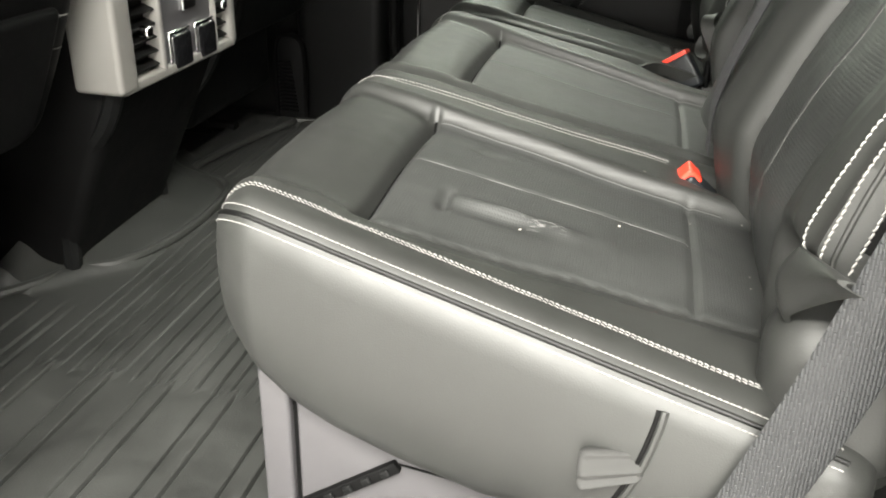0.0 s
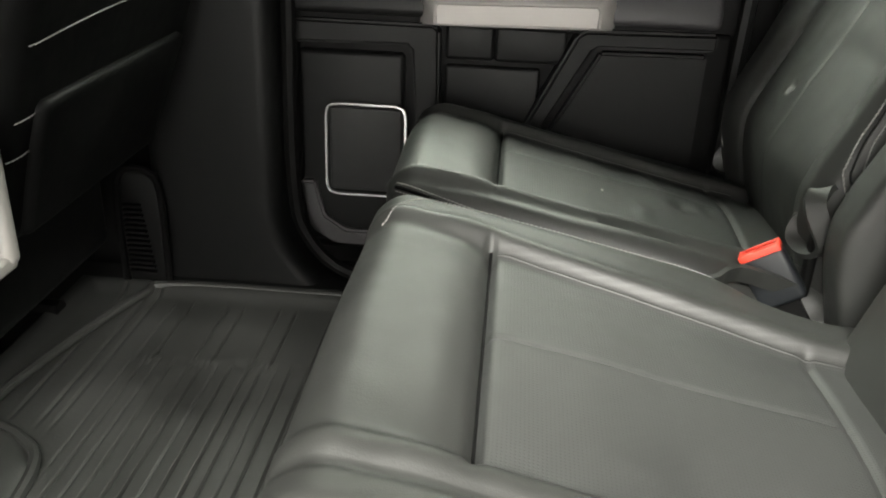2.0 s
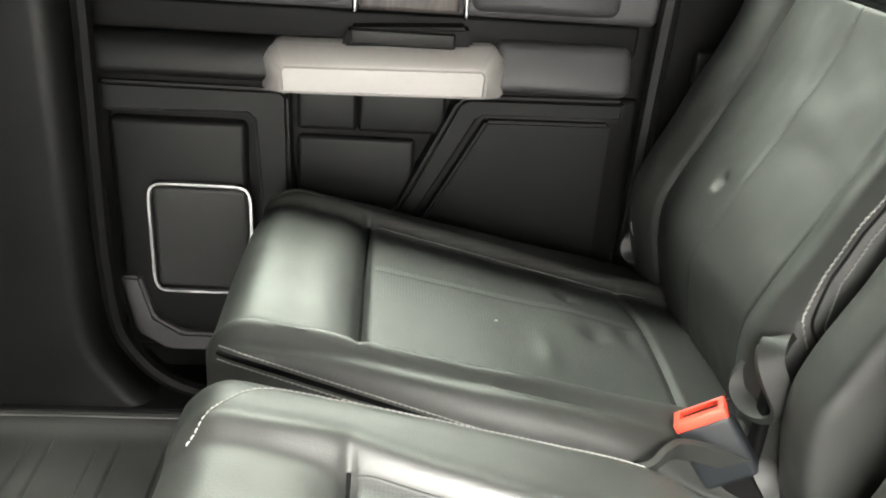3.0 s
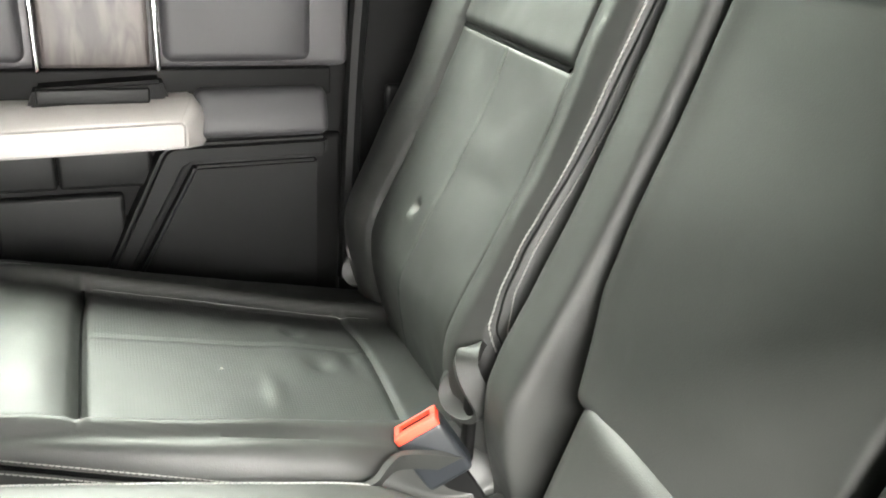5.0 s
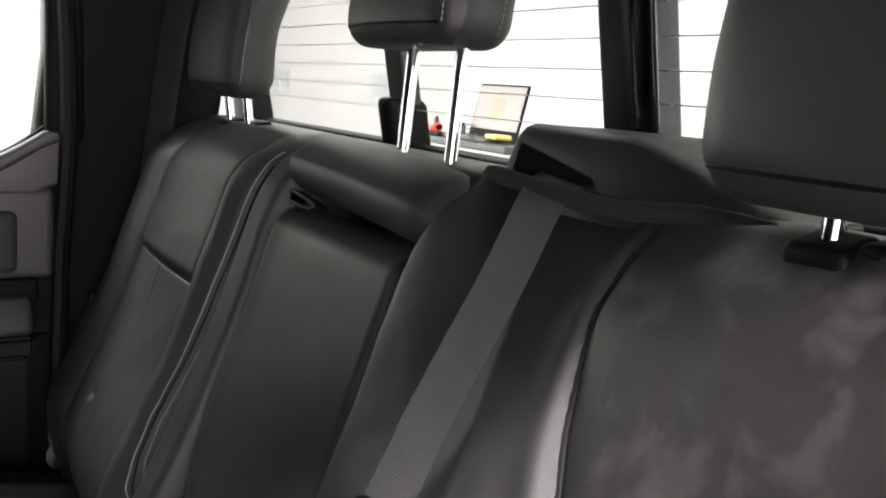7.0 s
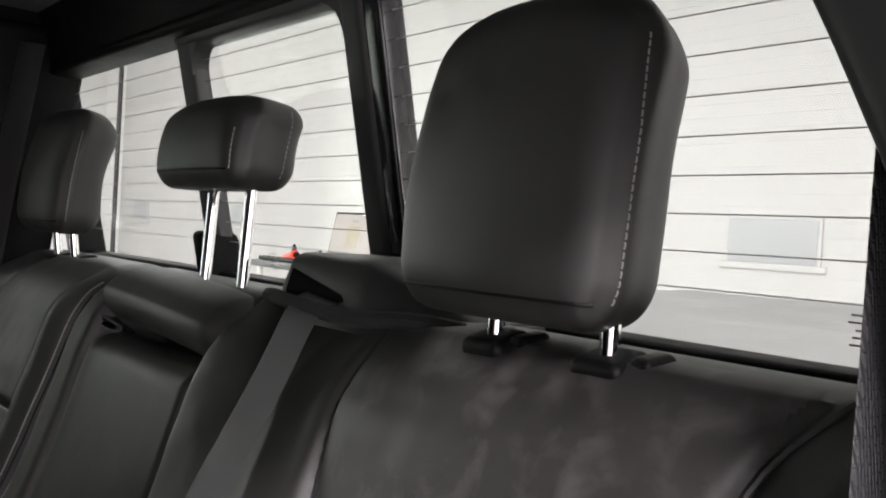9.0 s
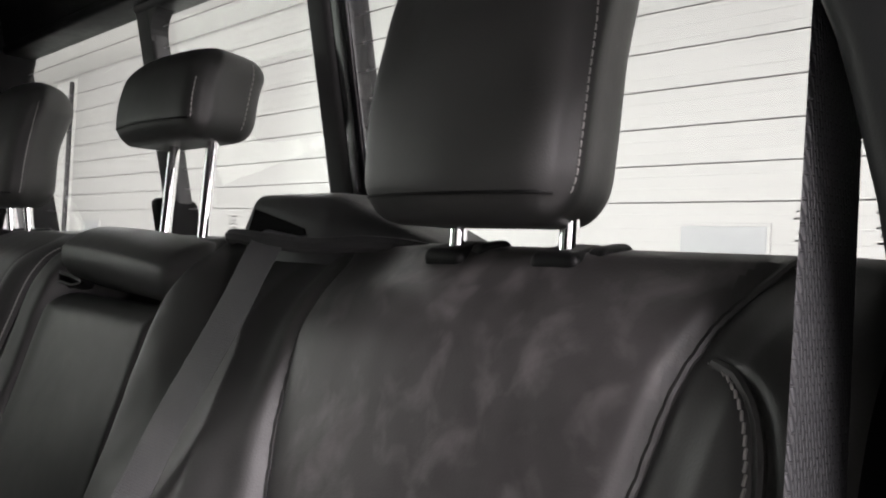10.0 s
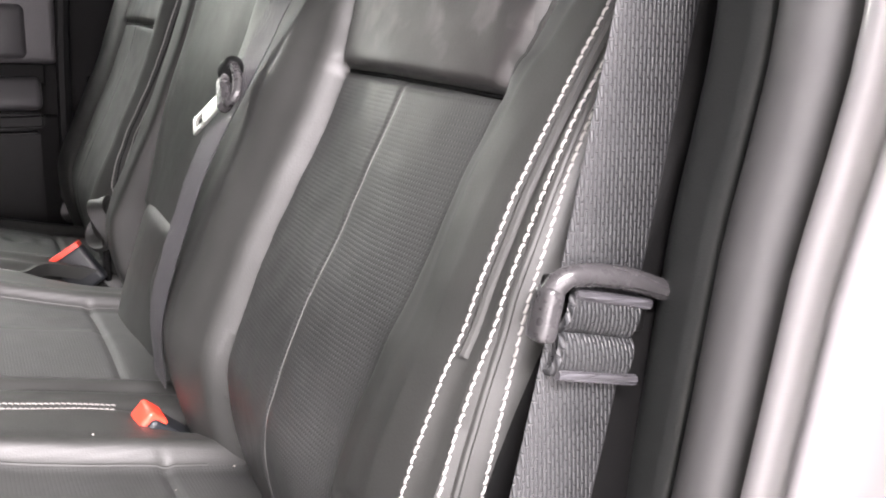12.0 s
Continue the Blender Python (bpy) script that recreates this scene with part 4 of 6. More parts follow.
def front_seat(name_label, y0, y1):
    s = thing("front_seat", name_label, "seat", group="front seats")
    def lean(p):
        p = p.copy()
        k = np.clip(p[:, 2] - 0.40, 0, 1)
        p[:, 0] += 0.36 * k
        c = (y0 + y1) / 2
        low = np.clip((0.62 - p[:, 2]) / 0.2, 0, 1)
        p[:, 1] = c + (p[:, 1] - c) * (1 - 0.16 * low ** 2)
        return p
    box("backrest", (-0.67, y0, 0.415), (-0.52, y1, 1.08), 0.045, SEAT_SHELL, s, "dark leather seat back", res=(0.04, 0.03, 0.02), rseg=5, shape=lean)
    hit_ob = s.children[0]
    box("map_pocket", (-0.535, y0 + 0.06, 0.44), (-0.508, y1 - 0.06, 0.60), 0.012, SEAT_SHELL, s, "dark seat-back pocket", res=(0.02, 0.03, 0.02), rseg=3, shape=lean)
    for z in (0.545, 0.585, 0.66):
        hits = surface_hits(hit_ob, [(0.3, y0 + 0.03 + (y1 - y0 - 0.06) * k / 40, z + 0.012 * math.sin(k / 40 * math.pi)) for k in range(41)], (-1, 0, 0))
        stitches("stitching", hits, 0.006, 0.0042, 0.0008, s)
    box("seat_base", (-1.25, y0 + 0.02, 0.30), (-0.64, y1 - 0.02, 0.47), 0.05, SEAT_SHELL, s, res=(0.05, 0.05, 0.05), rseg=3)
    box("lower_shield", (-0.66, y0 + 0.05, 0.27), (-0.58, y1 - 0.06, 0.43), 0.025, PLASTIC, s, "grey plastic lower shield", res=(0.03, 0.05, 0.03), rseg=3)
    rod("lever", [(-0.60, (y0 + y1) / 2 - 0.12, 0.29), (-0.60, (y0 + y1) / 2 + 0.10, 0.285)], 0.006, STEEL, s, "bright metal lever")
    for y in (y0 + 0.06, y1 - 0.10):
        rod("seat_track", [(-1.2, y, FLOOR + 0.02), (-0.66, y, FLOOR + 0.02)], 0.015, PLASTIC_DARK, s)
        box("riser", (-1.1, y - 0.015, FLOOR), (-0.72, y + 0.015, 0.31), 0.006, PLASTIC_DARK, s)
    return s


front_seat("dark leather driver seat seen from behind", 0.53, 1.02)
front_seat("dark leather passenger seat seen from behind", 1.42, 1.91)


# ---- rear seats ----
def second_material(ob, material, test):
    """Give the faces whose centre passes test a second material."""
    ob.data.materials.append(material)
    slot = len(ob.data.materials) - 1
    for p in ob.data.polygons:
        if test(p.center):
            p.material_index = slot


def near_edge(x):
    return 0.629 - 0.137 * (x + 0.064)


BOTTOM_X = (-0.12, -0.09, -0.05, 0.0, 0.06, 0.13, 0.20, 0.30, 0.41)
BOTTOM_Z = (0.405, 0.37, 0.345, 0.328, 0.312, 0.300, 0.303, 0.315, 0.33)


def cushion(parent, y0, y1, pads, valleys, slanted, name_label, dents=()):
    """A seat cushion; pads: (y at the near side, y at the far side, the same two at the rear, seam y) of each sewn-in insert."""
    H = 0.19
    w = y1 - y0

    def shape(p):
        q = p.copy()
        x, y, h = p[:, 0], p[:, 1], p[:, 2] / H
        # slanted outer side
        if slanted:
            k = np.clip((y1 - y) / w, 0, 1)
            q[:, 1] = y + (near_edge(x) - y0) * k ** 3
        side = 0.012 * np.sin(np.clip(h, 0, 1) * math.pi)
        q[:, 1] += side * (np.where(y > y1 - 0.03, 1, 0) - np.where(y < y0 + 0.03, 1, 0)) * (1 if slanted else 0.4)
        Y = q[:, 1]
        if not slanted:
            q[:, 1] += 0.018 * np.clip((0.14 - x) / 0.2, 0, 1) * np.clip((y0 + 0.10 - y) / 0.10, 0, 1)
            Y = q[:, 1]
        if slanted:
            q[:, 0] = x + 0.022 * np.clip((y0 + 0.10 - y) / 0.10, 0, 1) ** 2 * np.clip(-x / 0.10, 0, 1)
        top = 0.50 - 0.216 * x
        bot = np.interp(x, BOTTOM_X, BOTTOM_Z)
        up = np.clip((h - 0.6) / 0.4, 0, 1)
        d = np.full(len(x), 0.014)
        front = step(-0.045 - x, 0.012)
        for a, b, ar, br, seam in pads:
            k = np.clip(x / 0.285, 0, 1)
            ya, yb = a + (ar - a) * k, b + (br - b) * k
            inside = step(Y - ya, 0.007 if a < 0.8 else 0.004) * step(yb - Y, 0.004)
            ramp = np.clip((Y - ya + 0.042) / 0.042, 0, 1) * step(ya - Y, 0.0045) * (1 if slanted and a < 0.8 else 0)
            d -= (inside + ramp * step(x, 0.012)) * 0.018 * (1 - 0.5 * front)
            d += (gauss(Y - ya + 0.012, 0.010) + gauss(Y - yb - 0.012, 0.010)) * 0.0026
            d += band(Y, a + 0.01, b - 0.01, 0.01) * 0.007 * np.sin(np.clip((Y - ya) / (yb - ya), 0, 1) * math.pi) * 1.2
            d -= band(Y, a - 0.004, b + 0.002, 0.004) * (gauss(x, 0.0042) * 0.013 + gauss(x, 0.012) * 0.003)
            d += band(Y, a, b, 0.02) * gauss(x + 0.03, 0.022) * 0.006
            d -= band(Y, ar, br, 0.004) * gauss(x - 0.285, 0.0045) * 0.004
            d -= ((0.55 if a < 0.8 else 1) * gauss(Y - ya, 0.005 if a < 0.8 else 0.0028) + 0.6 * gauss(Y - yb, 0.0028)) * step(x, 0.004) * step(0.33 - x, 0.01) * 0.0035
            d -= gauss(Y - seam, 0.0022) * step(x, 0.004) * step(0.285 - x, 0.004) * 0.0022
        for v, depth in valleys:
            d -= gauss(Y - v, 0.007) * depth
        for cx, cy, lx, ly, dep in dents:
            d += dep * gauss(x - cx, lx) * gauss(Y - cy, ly)
        d -= 0.030 * np.clip((Y - 1.70) / 0.22, 0, 1.2) ** 1.6
        # nose falls away
        d -= 0.020 * np.clip((-0.07 - x) / 0.05, 0, 1) ** 2
        # worn-in hollow to the rear
        d += wrinkle(np.stack([x, Y, 0 * x], 1), 11, 0.0022, y0) + wrinkle(np.stack([x, Y, 0 * x], 1), 40, 0.0005, y1)
        q[:, 2] = bot + np.clip(h, 0, 1) * (top - bot) + d * up
        return q

    v, f = rbox((-0.118, y0, 0), (0.405, y1, H), 0.034, (0.0027, 0.0034, 0.018), 5, shape)
    ob = mesh_ob("cushion", v, f, LEATHER, parent, name_label)

    def is_pad(c):
        for a, b, ar, br, seam in pads:
            k = min(1, max(0, c.x / 0.285))
            if a + (ar - a) * k + 0.004 < c.y < b + (br - b) * k - 0.004 and 0.0 < c.x and c.z > 0.40:
                return True
        return False

    second_material(ob, PERFORATED, is_pad)
    for a, b, ar, br, seam in pads:
        hits = surface_hits(ob, [(0.0, y, 0.8) for y in span(a, b, 40)], (0, 0, -1))
        # black rod laid in to darken the groove in place of shade
        rod("groove_cord", [h[0] for h in hits], 0.0017, BLACK, ob, "black rod drawing the shade in the cross groove")
        # thin rods added so the insert edges catch a highlight line
        for e0, e1, lift in ((a, ar, 0.0035), (b, br, -0.0035))[(1 if a < 0.8 else 0):]:
            hits = surface_hits(ob, [(x, e0 + (e1 - e0) * min(1, x / 0.285) + lift, 0.8) for x in span(0.006, 0.32, 60)], (0, 0, -1))
            rod("pad_piping", [h[0] - Vector((0, 0, 0.0004)) for h in hits], 0.0013, LEATHER, ob, "thin leather rod added to catch light along the insert")
    return ob


def down(xs, y_of, z=0.8):
    return [(x, y_of(x) if callable(y_of) else y_of, z) for x in xs]


big = thing("rear_seat_wide", "black leather two-place rear seat with white stitching", "seat", group="rear seats")
NEAR_PAD, MID_PAD, FAR_PAD = (0.70, 0.985, 0.722, 0.955, 0.856), (1.118, 1.431, 1.116, 1.385, 1.275), (1.575, 1.872, 1.583, 1.84, 1.722)
cush = cushion(big, 0.60, 1.506, (NEAR_PAD, MID_PAD), ((1.044, 0.004), (1.085, 0.005)), True, "black leather cushion with perforated inserts",
               dents=((0.055, 0.787, 0.006, 0.018, -0.010), (0.112, 0.792, 0.045, 0.006, 0.0055), (0.10, 0.777, 0.05, 0.010, -0.005), (0.165, 0.785, 0.02, 0.010, 0.004), (0.07, 0.93, 0.012, 0.008, -0.004), (0.31, 1.50, 0.06, 0.035, -0.045), (0.325, 1.025, 0.035, 0.022, -0.022)))
rng_scuff = random.Random(3)
for k in range(34):
    cx, cy = 0.146 + rng_scuff.gauss(0, 0.010), 0.787 + rng_scuff.gauss(0, 0.004)
    ang, ln = rng_scuff.uniform(-0.6, 0.4), rng_scuff.uniform(0.001, 0.004)
    hs = surface_hits(cush, [(cx + ln * math.cos(ang) * u, cy + ln * math.sin(ang) * u, 0.8) for u in (-1, -0.3, 0.3, 1)], (0, 0, -1))
    rod("scuff_mark", [h[0] for h in hs], rng_scuff.uniform(0.00012, 0.0003), SCUFF, cush, "pale scratch in the leather", seg=5)
XS = span(-0.112, 0.38, 90)
for off in (0.0035, -0.0035):
    stitches("stitching", surface_hits(cush, down(span(-0.112, 0.265, 80), lambda x: 1.045 + off * 1.2 - 0.018 * min(1, max(0, (-0.05 - x) / 0.06)) ** 2), (0, 0, -1)), 0.0046, 0.0034, 0.00055, cush, slant=0.0005)
stitches("stitching", surface_hits(cush, down(XS, lambda x: near_edge(x) + 0.043), (0, 0, -1)), 0.0046, 0.0034, 0.0005, cush, slant=0.0008)
stitches("stitching", surface_hits(cush, down(XS, lambda x: near_edge(x) + 0.0395), (0, 0, -1)), 0.0046, 0.0034, 0.0004, cush, slant=0.0006)
for a in (0.027, 0.006):
    stitches("stitching", surface_hits(cush, [(x, near_edge(x) + a - 0.3, 0.495 - 0.216 * x + 0.3) for x in XS], (0, 1, -1)), 0.0046, 0.0034, 0.0005, cush)
hp = surface_hits(cush, [(x, near_edge(x) + 0.0155 - 0.3, 0.495 - 0.216 * x + 0.3) for x in XS], (0, 1, -1))
rod("seam_piping", [h[0] for h in hp], 0.0022, LEATHER_DULL, cush, "thin dark leather piping")
hp = surface_hits(cush, down(span(0.006, 0.282, 60), 0.856), (0, 0, -1))
rod("seam_thread", [h[0] for h in hp], 0.0008, SEAM, cush, "thin grey seam")
stitches("stitching", surface_hits(cush, down(span(-0.102, 0.22, 80), lambda x: 1.486 - 0.06 * min(1, max(0, (-0.045 - x) / 0.055)) ** 2), (0, 0, -1)), 0.0046, 0.0032, 0.00055, cush)
# seam and fabric pull loop on the side
hs = surface_hits(cush, [(0.260 - 0.018 * ((0.447 - z) / 0.079) ** 1.5, 0.2, z) for z in span(0.355, 0.436, 14)], (0, 1, 0))
rod("side_seam", [h[0] for h in hs], 0.0032, LEATHER, cush, "sewn side seam")
rod("seam_shadow_cord", [h[0] + Vector((-0.0042, 0.0012, 0)) for h in hs], 0.0022, PLASTIC_DARK, cush)
hl = surface_hits(cush, [(0.23, 0.2, 0.388)], (0, 1, 0))
ly = hl[0][0].y - 0.003 if hl else 0.57
def pouch_shape(p):
    q = p.copy()
    k = np.clip((p[:, 0] - 0.205) / 0.047, 0, 1)
    q[:, 2] = 0.384 + (p[:, 2] - 0.384) * (1 - 0.35 * k) + 0.006 * k
    q[:, 1] += 0.010 * k + 0.35 * (p[:, 2] - 0.39) + 0.0025 * np.sin(p[:, 2] * 420)
    return q


box("pull_loop", (0.204, ly - 0.009, 0.371), (0.252, ly + 0.004, 0.399), 0.0065, mat("grey_fabric", (0.026, 0.026, 0.025), 0.85, vary=0.12, vary_scale=50), cush, "folded grey fabric pull loop", res=(0.005, 0.005, 0.003), rseg=4, shape=pouch_shape)

# panel and post under the cushion
under = thing("seat_base_panel", "grey plastic storage panel under the rear seat", "panel")
box("post", (-0.082, 0.655, FLOOR), (-0.053, 0.69, 0.41), 0.004, PLASTIC_GREY, under, "light grey upright post")
box("slit", (-0.054, 0.664, FLOOR), (-0.046, 0.69, 0.40), 0.001, PLASTIC_DARK, under)
box("panel", (-0.047, 0.657, FLOOR), (0.215, 0.685, 0.36), 0.003, PLASTIC_GREY, under, "flat grey panel")
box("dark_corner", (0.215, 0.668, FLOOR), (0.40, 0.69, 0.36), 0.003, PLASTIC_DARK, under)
h0, h1 = Vector((0.048, 0.655, 0.283)), Vector((-0.045, 0.655, 0.216))
dv = (h1 - h0)
mh = Matrix.Translation(h0) @ Matrix.Rotation(math.atan2(-dv.z, dv.x), 4, "Y")
box("hinge", (0, -0.005, -0.006), (dv.length, 0.004, 0.006), 0.002, PLASTIC_DARK, under, "black diagonal hinge", m=mh)
for k in range(5):
    box("hinge_knuckle", (0.008 + 0.022 * k, -0.008, -0.004), (0.018 + 0.022 * k, 0.0, 0.004), 0.002, PLASTIC, under, m=mh)
rod("cut_line", [(0.048, 0.6565, 0.283), (0.165, 0.6565, 0.268), (0.166, 0.6565, 0.18)], 0.0012, PLASTIC_DARK, under, "thin dark cut line")
box("seat_base_box", (-0.03, 0.70, FLOOR), (0.36, 1.90, 0.34), 0.01, PLASTIC_DARK, under, "dark storage box under the seat")

small = thing("rear_seat_single", "black leather single rear seat with white stitching", "seat", group="rear seats")
cush2 = cushion(small, 1.522, 1.955, (FAR_PAD,), ((1.552, 0.006),), False, "black leather cushion with dimples in the insert",
                dents=((0.21, 1.76, 0.010, 0.012, -0.006), (0.225, 1.69, 0.012, 0.014, -0.006), (0.20, 1.73, 0.03, 0.05, 0.003), (0.17, 1.64, 0.01, 0.02, 0.003), (0.26, 1.70, 0.01, 0.02, -0.003), (0.31, 1.525, 0.06, 0.02, -0.04)))


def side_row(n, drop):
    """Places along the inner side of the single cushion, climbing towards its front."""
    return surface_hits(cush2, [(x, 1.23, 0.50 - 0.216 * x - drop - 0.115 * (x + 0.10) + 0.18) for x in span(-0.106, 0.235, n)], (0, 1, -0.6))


for drop in (-0.004, 0.0075):
    stitches("stitching", side_row(80, drop), 0.0046, 0.0034, 0.0006, cush2)
# no piping here: the fold's shadow is laid in as a black rod
rod("seam_piping", [h[0] for h in side_row(60, 0.002)], 0.0022, BLACK, cush2, "black rod drawing the shade in the side fold")
stitches("stitching", surface_hits(cush2, down(span(-0.112, -0.05, 20), 1.905), (0, 0, -1)), 0.0046, 0.0034, 0.0006, cush2)

# ---- rear backrests ----
O, V, N = Vector((0.357, 0, 0.542)), Vector((0.3057, 0, 0.9521)), Vector((-0.9521, 0, 0.3057))


def back_v(z):
    return (z - 0.542) / 0.9521


def back_world(p):
    out = np.empty_like(p)
    out[:, 0] = O.x + V.x * p[:, 1] + N.x * p[:, 2]
    out[:, 1] = p[:, 0]
    out[:, 2] = O.z + V.z * p[:, 1] + N.z * p[:, 2]
    return out


def on_back(y, z, out=0.0):
    p = O + V * back_v(z) + N * out
    return Vector((p.x, y, p.z))


IN_V, IN_Y = (-0.2, 0.0, 0.20, 0.237, 0.27, 0.31, 0.36, 0.40, 0.45), (0.945, 0.958, 0.960, 0.962, 0.976, 0.992, 1.003, 1.005, 1.000)
OUT_V, OUT_Y = (-0.2, 0.0, 0.225, 0.265, 0.31, 0.35, 0.39, 0.42, 0.45), (0.724, 0.724, 0.722, 0.714, 0.704, 0.697, 0.689, 0.678, 0.655)
PIPE_V, PIPE_Y = (-0.05, 0.0, 0.08, 0.165, 0.24, 0.288, 0.330, 0.352, 0.370, 0.382, 0.388), (0.631, 0.632, 0.635, 0.640, 0.6445, 0.6435, 0.6425, 0.646, 0.654, 0.667, 0.686)


def eased(vs, ys):
    """The table (vs, ys) with rounded corners."""
    p = smooth_path([(a, b, 0) for a, b in zip(vs, ys)], 96)
    return tuple(q[0] for q in p), tuple(q[1] for q in p)


(IN_V, IN_Y), (OUT_V, OUT_Y), (PIPE_V, PIPE_Y) = eased(IN_V, IN_Y), eased(OUT_V, OUT_Y), eased(PIPE_V, PIPE_Y)
FOUT_V, FOUT_Y = (-0.2, 0.0, 0.237, 0.40, 0.45), (1.86, 1.87, 1.862, 1.85, 1.84)
FIN_V, FIN_Y = (-0.2, 0.0, 0.237, 0.40, 0.45), (1.605, 1.605, 1.603, 1.60, 1.59)


def backrest(parent, y0, y1, shaper, label):
    def shape(p):
        y, v, w = p[:, 0], p[:, 1], p[:, 2]
        q = p.copy()
        frontness = np.clip((w + 0.05) / 0.05, 0, 1)
        d = 0.020 * gauss(v + 0.02, 0.13) * step(y - 0.69, 0.012)
        d = d + shaper(y, v)
        d -= 0.045 * np.clip((-0.02 - v) / 0.11, 0, 1) ** 1.5 * step(y - 0.69, 0.012)
        d -= 0.030 * np.clip((v - 0.36) / 0.07, 0, 1) ** 2
        d += wrinkle(np.stack([y, v, 0 * y], 1), 14, 0.0022, y1) + wrinkle(np.stack([y, v, 0 * y], 1), 40, 0.0007, y0)
        q[:, 2] = w + d * frontness
        q[:, 1] = v - w * 0.33 * np.clip((v - 0.28) / 0.15, 0, 1)
        return back_world(q)

    v, f = rbox((y0, -0.16, -0.12), (y1, 0.433, 0.0), 0.036, (0.0029, 0.0030, 0.02), 5, shape)
    return mesh_ob("backrest", v, f, LEATHER, parent, label)


def wide_shape(y, v):
    yi, yo, yp = np.interp(v, IN_V, IN_Y), np.interp(v, OUT_V, OUT_Y), np.interp(v, PIPE_V, PIPE_Y)
    d = np.zeros(len(y))
    # the near pad lies back between its bolsters
    back_v_, back_d = (-0.1, 0.0, 0.087, 0.17, 0.235, 0.33, 0.39, 0.43), (-0.010, -0.010, -0.006, -0.011, -0.018, -0.021, -0.021, -0.014)
    d += np.interp(v, back_v_, back_d) * (0.3 + 0.7 * np.clip((y - yo + 0.035) / 0.035, 0, 1)) * np.clip((yi + 0.06 - y) / 0.06, 0, 1)
    # raised bolsters either side of the near pad
    up_in = np.clip((y - yi) / 0.055, 0, 1)
    fade = step(0.37 - v, 0.02)
    d += (0.003 * step(y - yi, 0.003) + (0.024 - 0.013 * step(v - 0.25, 0.02)) * np.sin(up_in * math.pi / 2) * (1 - 0.75 * np.clip((y - yi - 0.055) / 0.16, 0, 1))) * step(1.19 - y, 0.006) * fade
    d += 0.006 * np.sin(np.clip((yo - y) / 0.04, 0, 1) * math.pi / 2) * step(0.25 - v, 0.02)
    d += step(yo - y, 0.006) * (0.004 * step(0.25 - v, 0.02) - 0.005 * step(v - 0.27, 0.02))
    d += np.interp(v, (-0.05, 0.03, 0.06, 0.166, 0.25, 0.35, 0.43), (0.024, 0.022, 0.020, 0.010, 0.004, 0.004, 0.0)) * np.clip((yo - y) / 0.06, 0, 1)
    d += 0.003 * (gauss(y - yi - 0.012, 0.010) + gauss(y - yo + 0.012, 0.010))
    d -= 0.005 * (gauss(y - yi, 0.0045) * step(0.43 - v, 0.01) + gauss(y - yo, 0.0045))
    # the upper pad stands proud of the outer bolster
    d += 0.005 * step(y - yo, 0.003) * step(0.80 - y, 0.03) * step(v - 0.25, 0.015)
    d -= 0.005 * gauss(y - yp + 0.006, 0.006) * step(0.385 - v, 0.004)
    d -= 0.060 * step(-0.012 - v, 0.005) * step(0.69 - y, 0.008)
    # pad crown, cross seam and overhanging upper pad
    inside = step(y - yo, 0.005) * step(yi - y, 0.005)
    d += inside * 0.007 * np.sin(np.clip((y - yo) / (yi - yo), 0, 1) * math.pi)
    d += inside * (0.006 * step(v - 0.238, 0.002) * step(0.40 - v, 0.03) - 0.007 * gauss(v - 0.2345, 0.0034))
    d -= inside * 0.0018 * gauss(y - 0.839, 0.0022) * step(0.236 - v, 0.003)
    # the outer edge falls back beside the hanging belt
    d -= 0.034 * np.clip((0.6145 - y) / 0.014, 0, 1) * step(v + 0.01, 0.01)
    # dip where the belt lies over the shoulder
    d -= 0.027 * np.clip((v - 0.20) / 0.14, 0, 1) * band(y, 1.025, 1.122, 0.016)
    # recess for the folded armrest, with a padded roll over it
    hole = band(y, 1.190, 1.462, 0.003) * band(v, -0.135, 0.400, 0.003)
    d -= 0.085 * hole
    d -= 0.006 * gauss(y - 1.186, 0.004) * step(0.43 - v, 0.01)
    return d


def single_shape(y, v):
    yo, yi = np.interp(v, FOUT_V, FOUT_Y), np.interp(v, FIN_V, FIN_Y)
    d = np.zeros(len(y))
    d += (0.003 * step(y - yo, 0.004) + 0.015 * np.sin(np.clip((y - yo) / 0.05, 0, 1) * math.pi / 2)) * step(0.41 - v, 0.02) + (0.004 * step(yi - y, 0.004) + 0.009 * np.sin(np.clip((yi - y) / 0.03, 0, 1) * math.pi / 2)) * step(0.41 - v, 0.02)
    d -= 0.004 * (gauss(y - yi, 0.003) + gauss(y - yo, 0.003)) * step(0.41 - v, 0.01)
    inside = step(y - yi, 0.005) * step(yo - y, 0.005)
    d += inside * 0.008 * np.sin(np.clip((y - yi) / (yo - yi), 0, 1) * math.pi)
    d += inside * (0.006 * step(v - 0.247, 0.002) * step(0.40 - v, 0.03) - 0.0045 * gauss(v - 0.2435, 0.0034))
    d -= inside * 0.0018 * gauss(y - 1.722 - 0.03 * (0.24 - v), 0.0022) * step(0.246 - v, 0.003)
    d -= 0.008 * gauss(y - 1.5595, 0.003) * step(0.38 - v, 0.01) * 0.4
    # pressed dimple
    d -= 0.007 * gauss(y - 1.765, 0.006) * gauss(v - 0.045, 0.007)
    d += 0.003 * gauss(y - 1.772, 0.012) * gauss(v - 0.03, 0.010)
    return d


